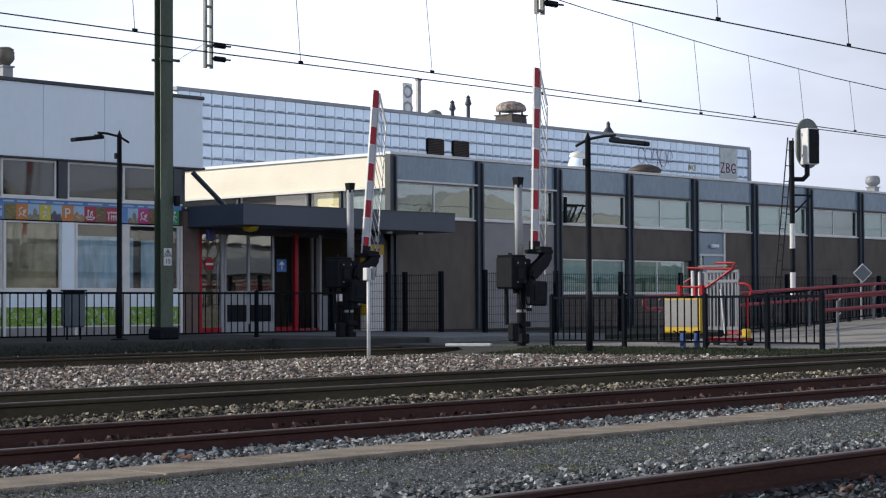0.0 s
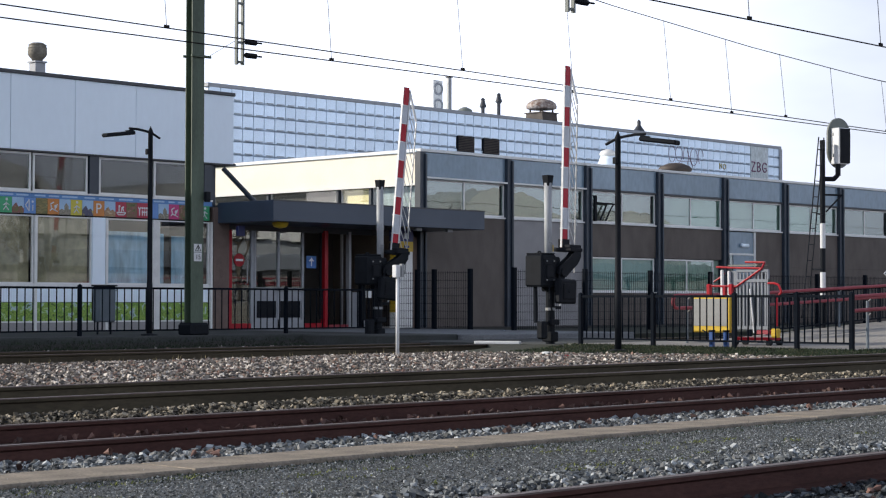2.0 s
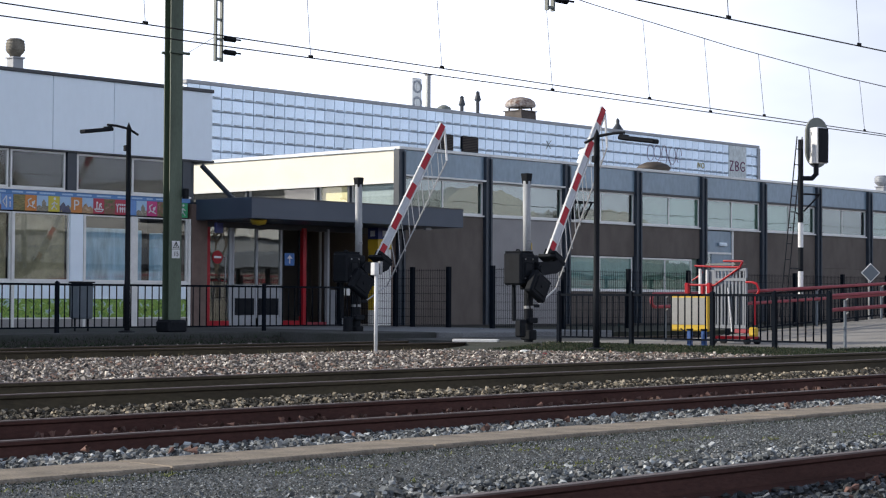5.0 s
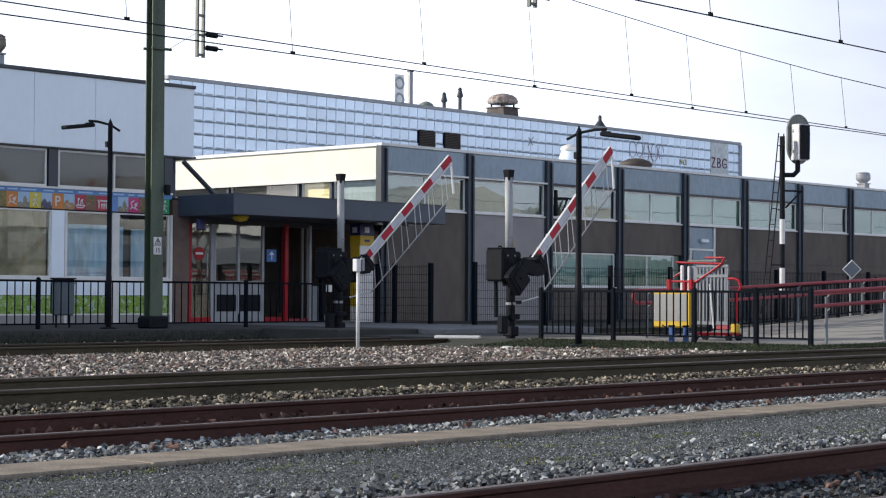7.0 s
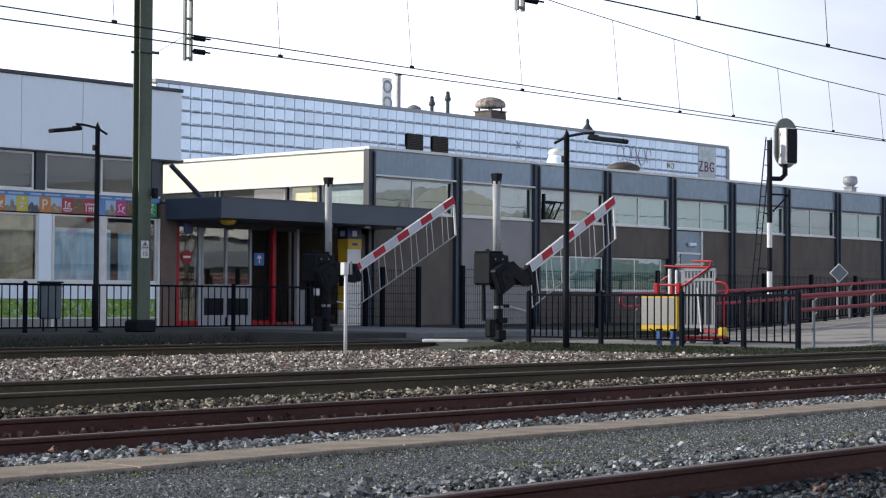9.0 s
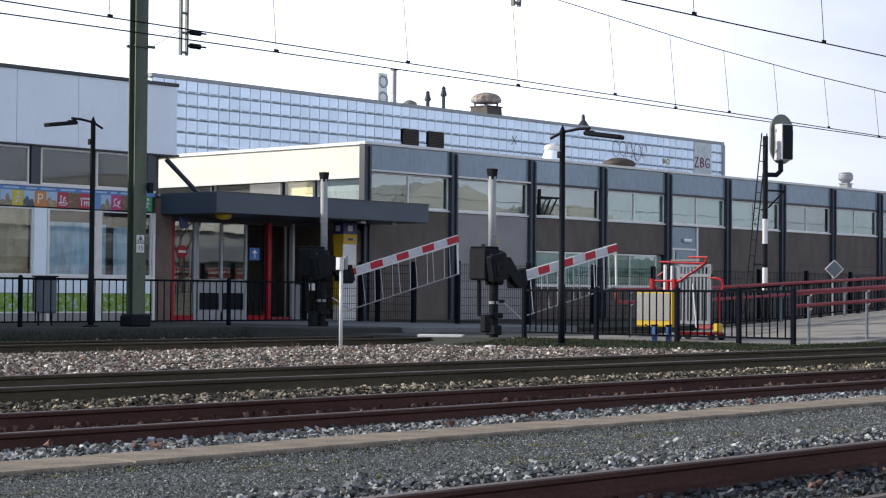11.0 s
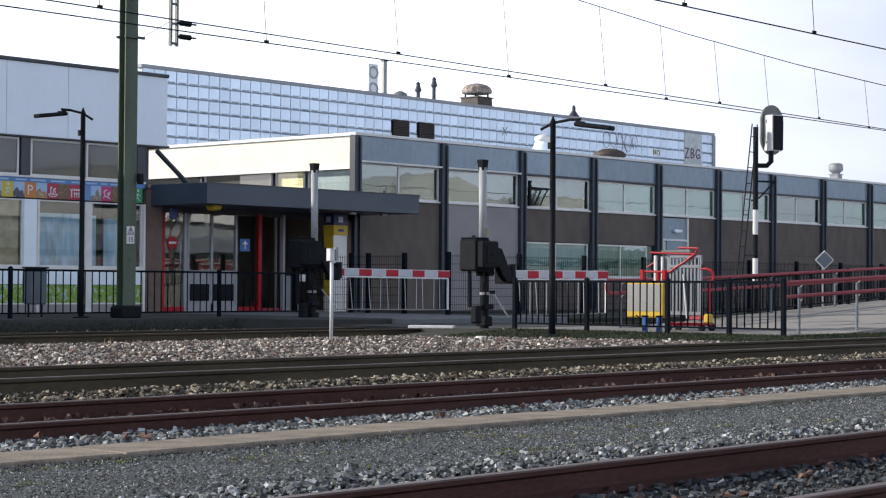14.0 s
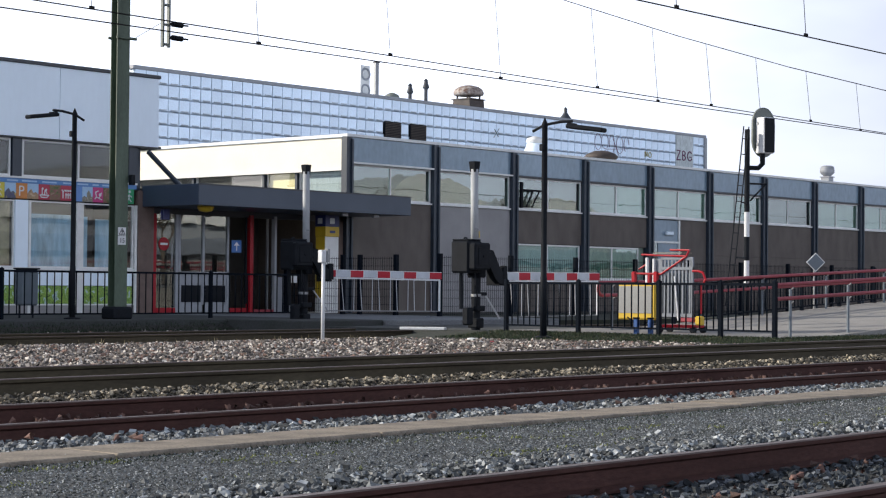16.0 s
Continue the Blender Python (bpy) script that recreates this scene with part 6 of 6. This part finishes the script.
for xs, ys, words in (([22.1 + 0.17 * k for k in range(16)], [13.1 + 0.35 * k for k in range(25)], "mossy soil bank beside the path railing"),
                      ([24.65 + 0.5 * k for k in range(12)] + [33, 40, 60, 100], [13.1, 13.5, 13.9, 14.3, 14.74], "mossy grass verge along the ramp")):
    bm = bmesh.new()
    grid = [[bm.verts.new((x, y, bank(x, y))) for x in xs] for y in ys]
    for r0, r1 in zip(grid, grid[1:]):
        for k in range(len(xs) - 1):
            bm.faces.new((r0[k], r0[k + 1], r1[k + 1], r1[k]))
    setting("verge", bm, M_SOIL, words, "verge")
for n, y0, y1, seed, xa, xb, words in ((10000, 13.3, 14.74, 21, 22.6, 34, "short patchy grass on the verge"), (10500, 14.75, 20.3, 22, 22.9, 24.64, "short grass beside the path railing")):
    spots = spread(n, y0, y1, seed, xmin=xa, xmax=xb)
    spots[:, 2] = [bank(x, y) for x, y in spots[:, :2]]
    blades("grass", spots, 0.042, M_GRASS, words)
    blades("grass", spots[::9] + np.array((0.04, 0.03, 0.0)), 0.05, M_DEADGRASS, "withered pale blades among the grass")
blades("grass", spread(2500, 26.9, 27.44, 23, xmax=24.6, lift=(0.0, 0.05)), 0.07, M_GRASS, "dark grass along the platform edge")
M_STRAW = material("dry_grass", (0.34, 0.28, 0.15), 0.9, amount=0.3, bump=0, island=0.4)
blades("weeds", spread(160, 21.2, 22.0, 24, xmax=24, lift=(0.0, 0.03)), 0.12, M_STRAW, "dry pale weeds at the ballast edge", 0.35)
blades("moss", spread(1600, 7.2, 7.49, 25, left=0.55, lift=(0.01, 0.015)), 0.02, M_GRASS, "thin moss along the kerb", 0.8, 0.004)


rng = np.random.default_rng(52)
tufts = []
for x, y in zip(rng.uniform(4.2, 13, 46), rng.uniform(5.95, 7.4, 46)):
    n = int(rng.integers(5, 28))
    tufts.append(np.stack([x + rng.normal(0, 0.09, n), y + rng.normal(0, 0.03, n), np.full(n, level(LAND, y) + 0.012)], 1))
M_MOSS = material("yellow_green_moss", (0.13, 0.15, 0.03), 0.9, amount=0.3, bump=0, island=0.4)
blades("moss", np.concatenate(tufts), 0.022, M_MOSS, "yellow-green moss tufts on the gritty path", 0.9, 0.005)


def leaves(spots, label):
    bm = bmesh.new()
    for x, y, z in spots:
        s = random.uniform(0.012, 0.032)
        m = Matrix.Translation((x, y, z + 0.5 * s)) @ Euler((random.uniform(0.2, 1.9), random.uniform(-0.8, 0.8), random.uniform(0, 6.3))).to_matrix().to_4x4()
        curl = random.uniform(0.1, 0.7)
        pts = [(0, -0.9, curl * 0.5), (0.5, -0.7, curl * 0.6), (0.6, -0.25, curl * 0.4), (0.85, 0.15, curl), (0.5, 0.5, curl * 0.5), (0, 0.95, curl * 0.9), (-0.45, 0.55, curl * 0.4), (-0.8, 0.1, curl), (-0.6, -0.3, curl * 0.5), (-0.5, -0.65, curl * 0.7)]
        c = bm.verts.new(m @ Vector((0, 0, -0.05)))
        ring = [bm.verts.new(m @ (Vector(p) * s)) for p in pts]
        for k in range(10):
            bm.faces.new((c, ring[k], ring[(k + 1) % 10]))
    tagged(link("fallen_leaves", bm, M_LEAF), label, "leaves", "", "stuff")


leaves(spread(260, 9.02, 9.3, 31, lift=(-0.02, 0.02)), "dry brown leaves caught along the rusty rail")
leaves(spread(300, 10.05, 10.33, 34, lift=(-0.02, 0.03)), "dry brown leaves along the far rusty rail")
leaves(spread(85, 4.55, 5.05, 32, left=0.55, lift=(0.0, 0.03)), "dry brown leaves beside the near rail")
leaves(spread(35, 8.05, 8.85, 33, lift=(0.02, 0.05)), "scattered brown leaves on grey ballast")

# ---- behind the camera ----
back = thing("goods_shed", 90, -45, -0.2, "long pale goods shed across the tracks", "building")
part("wall", box(20, 190, -80, -60, -0.3, 3.6), M_PLASTER, back)
part("roof", prism([(-81, 3.6), (-59, 3.6), (-64, 4.9), (-70, 5.4), (-76, 4.9)], 19, 191), M_GALV, back)

hall_b = thing("vaulted_hall", 90, -110, -0.2, "wide pale hall with rounded roofs across the tracks", "building")
part("wall", box(30, 230, -130, -100, -0.3, 8.0), M_GREYFRAME, hall_b)
for k in range(7):
    xc = 46 + 28 * k
    vault = bmesh.new()
    arc = [(xc - 13.5 * math.cos(math.pi * j / 12), 8.0 + (6.2 + 0.9 * (k % 3)) * math.sin(math.pi * j / 12)) for j in range(13)]
    fa, ba = ([vault.verts.new((x, y, z)) for x, z in arc] for y in (-99, -131))
    for j in range(12):
        vault.faces.new((fa[j], fa[j + 1], ba[j + 1], ba[j]))
    vault.faces.new(fa[::-1])
    vault.faces.new(ba)
    bmesh.ops.recalc_face_normals(vault, faces=vault.faces[:])
    part("roof", vault, M_FRAME, hall_b)

# ---- movement ----
SWING1 = [(0, 84.5), (2.2, 84.5), (2.5, 83.2), (3.0, 76.5), (3.5, 72.0), (4.0, 67.3), (4.2, 65.4), (6.3, 47.3), (6.5, 45.8), (7.0, 42.5), (7.5, 39.3), (8.0, 35.9), (8.5, 32.3), (9.0, 28.6), (9.2, 27.1), (11.3, 12.3), (11.5, 11.2), (12.0, 8.2), (12.5, 5.4), (13.0, 2.7), (13.5, 0.6), (14.0, -0.4), (14.5, -0.4), (16.0, -0.4)]
SWING2 = [(0, 88.3), (2.2, 88.3), (2.5, 87.3), (3.0, 80.3), (3.5, 74.6), (4.0, 69.9), (4.2, 67.8), (6.3, 48.6), (6.5, 46.9), (7.0, 42.4), (7.5, 38.4), (8.0, 34.5), (8.5, 30.7), (9.0, 26.9), (9.2, 25.4), (11.3, 9.0), (11.5, 7.6), (12.0, 4.9), (12.5, 2.4), (13.0, 1.1), (13.5, 0.6), (14.0, 0.4), (14.5, 0.4), (16.0, 0.4)]


def motions():
    for (boom, rods, low, swing), rows, yaw in ((B1, SWING1, -4.3), (B2, SWING2, 1.2)):
        at = boom.location.copy()
        walk(boom, [(t, pose(*at, 0, -a, yaw)) for t, a in rows])
        lean = lambda a: 6 * min(1, max(0, a) / 35) + 13 * (max(0, a - 55) / 33) ** 2
        for r, s in rods:
            walk(r, [(t, pose(s, 0, -0.42, 0, a - lean(a), 0)) for t, a in rows])
        for_low = []
        for t, a in rows:
            b = radians(a - lean(a))
            for_low.append((t, pose(-DROP * math.sin(b), 0, -0.42 - DROP * math.cos(b))))
        walk(low, for_low)
        # the link points from its bracket to the rail's inner end
        link_rows = []
        for t, a in rows:
            b, c = radians(a - lean(a)), radians(a)
            u, v = 0.62 - DROP * math.sin(b), -0.42 - DROP * math.cos(b)
            x, z = u * math.cos(c) - v * math.sin(c) - 0.2, u * math.sin(c) + v * math.cos(c) + 0.65
            link_rows.append((t, pose(*swing.location, 0, -math.degrees(math.atan2(z, x)), yaw)))
        walk(swing, link_rows)


motions()
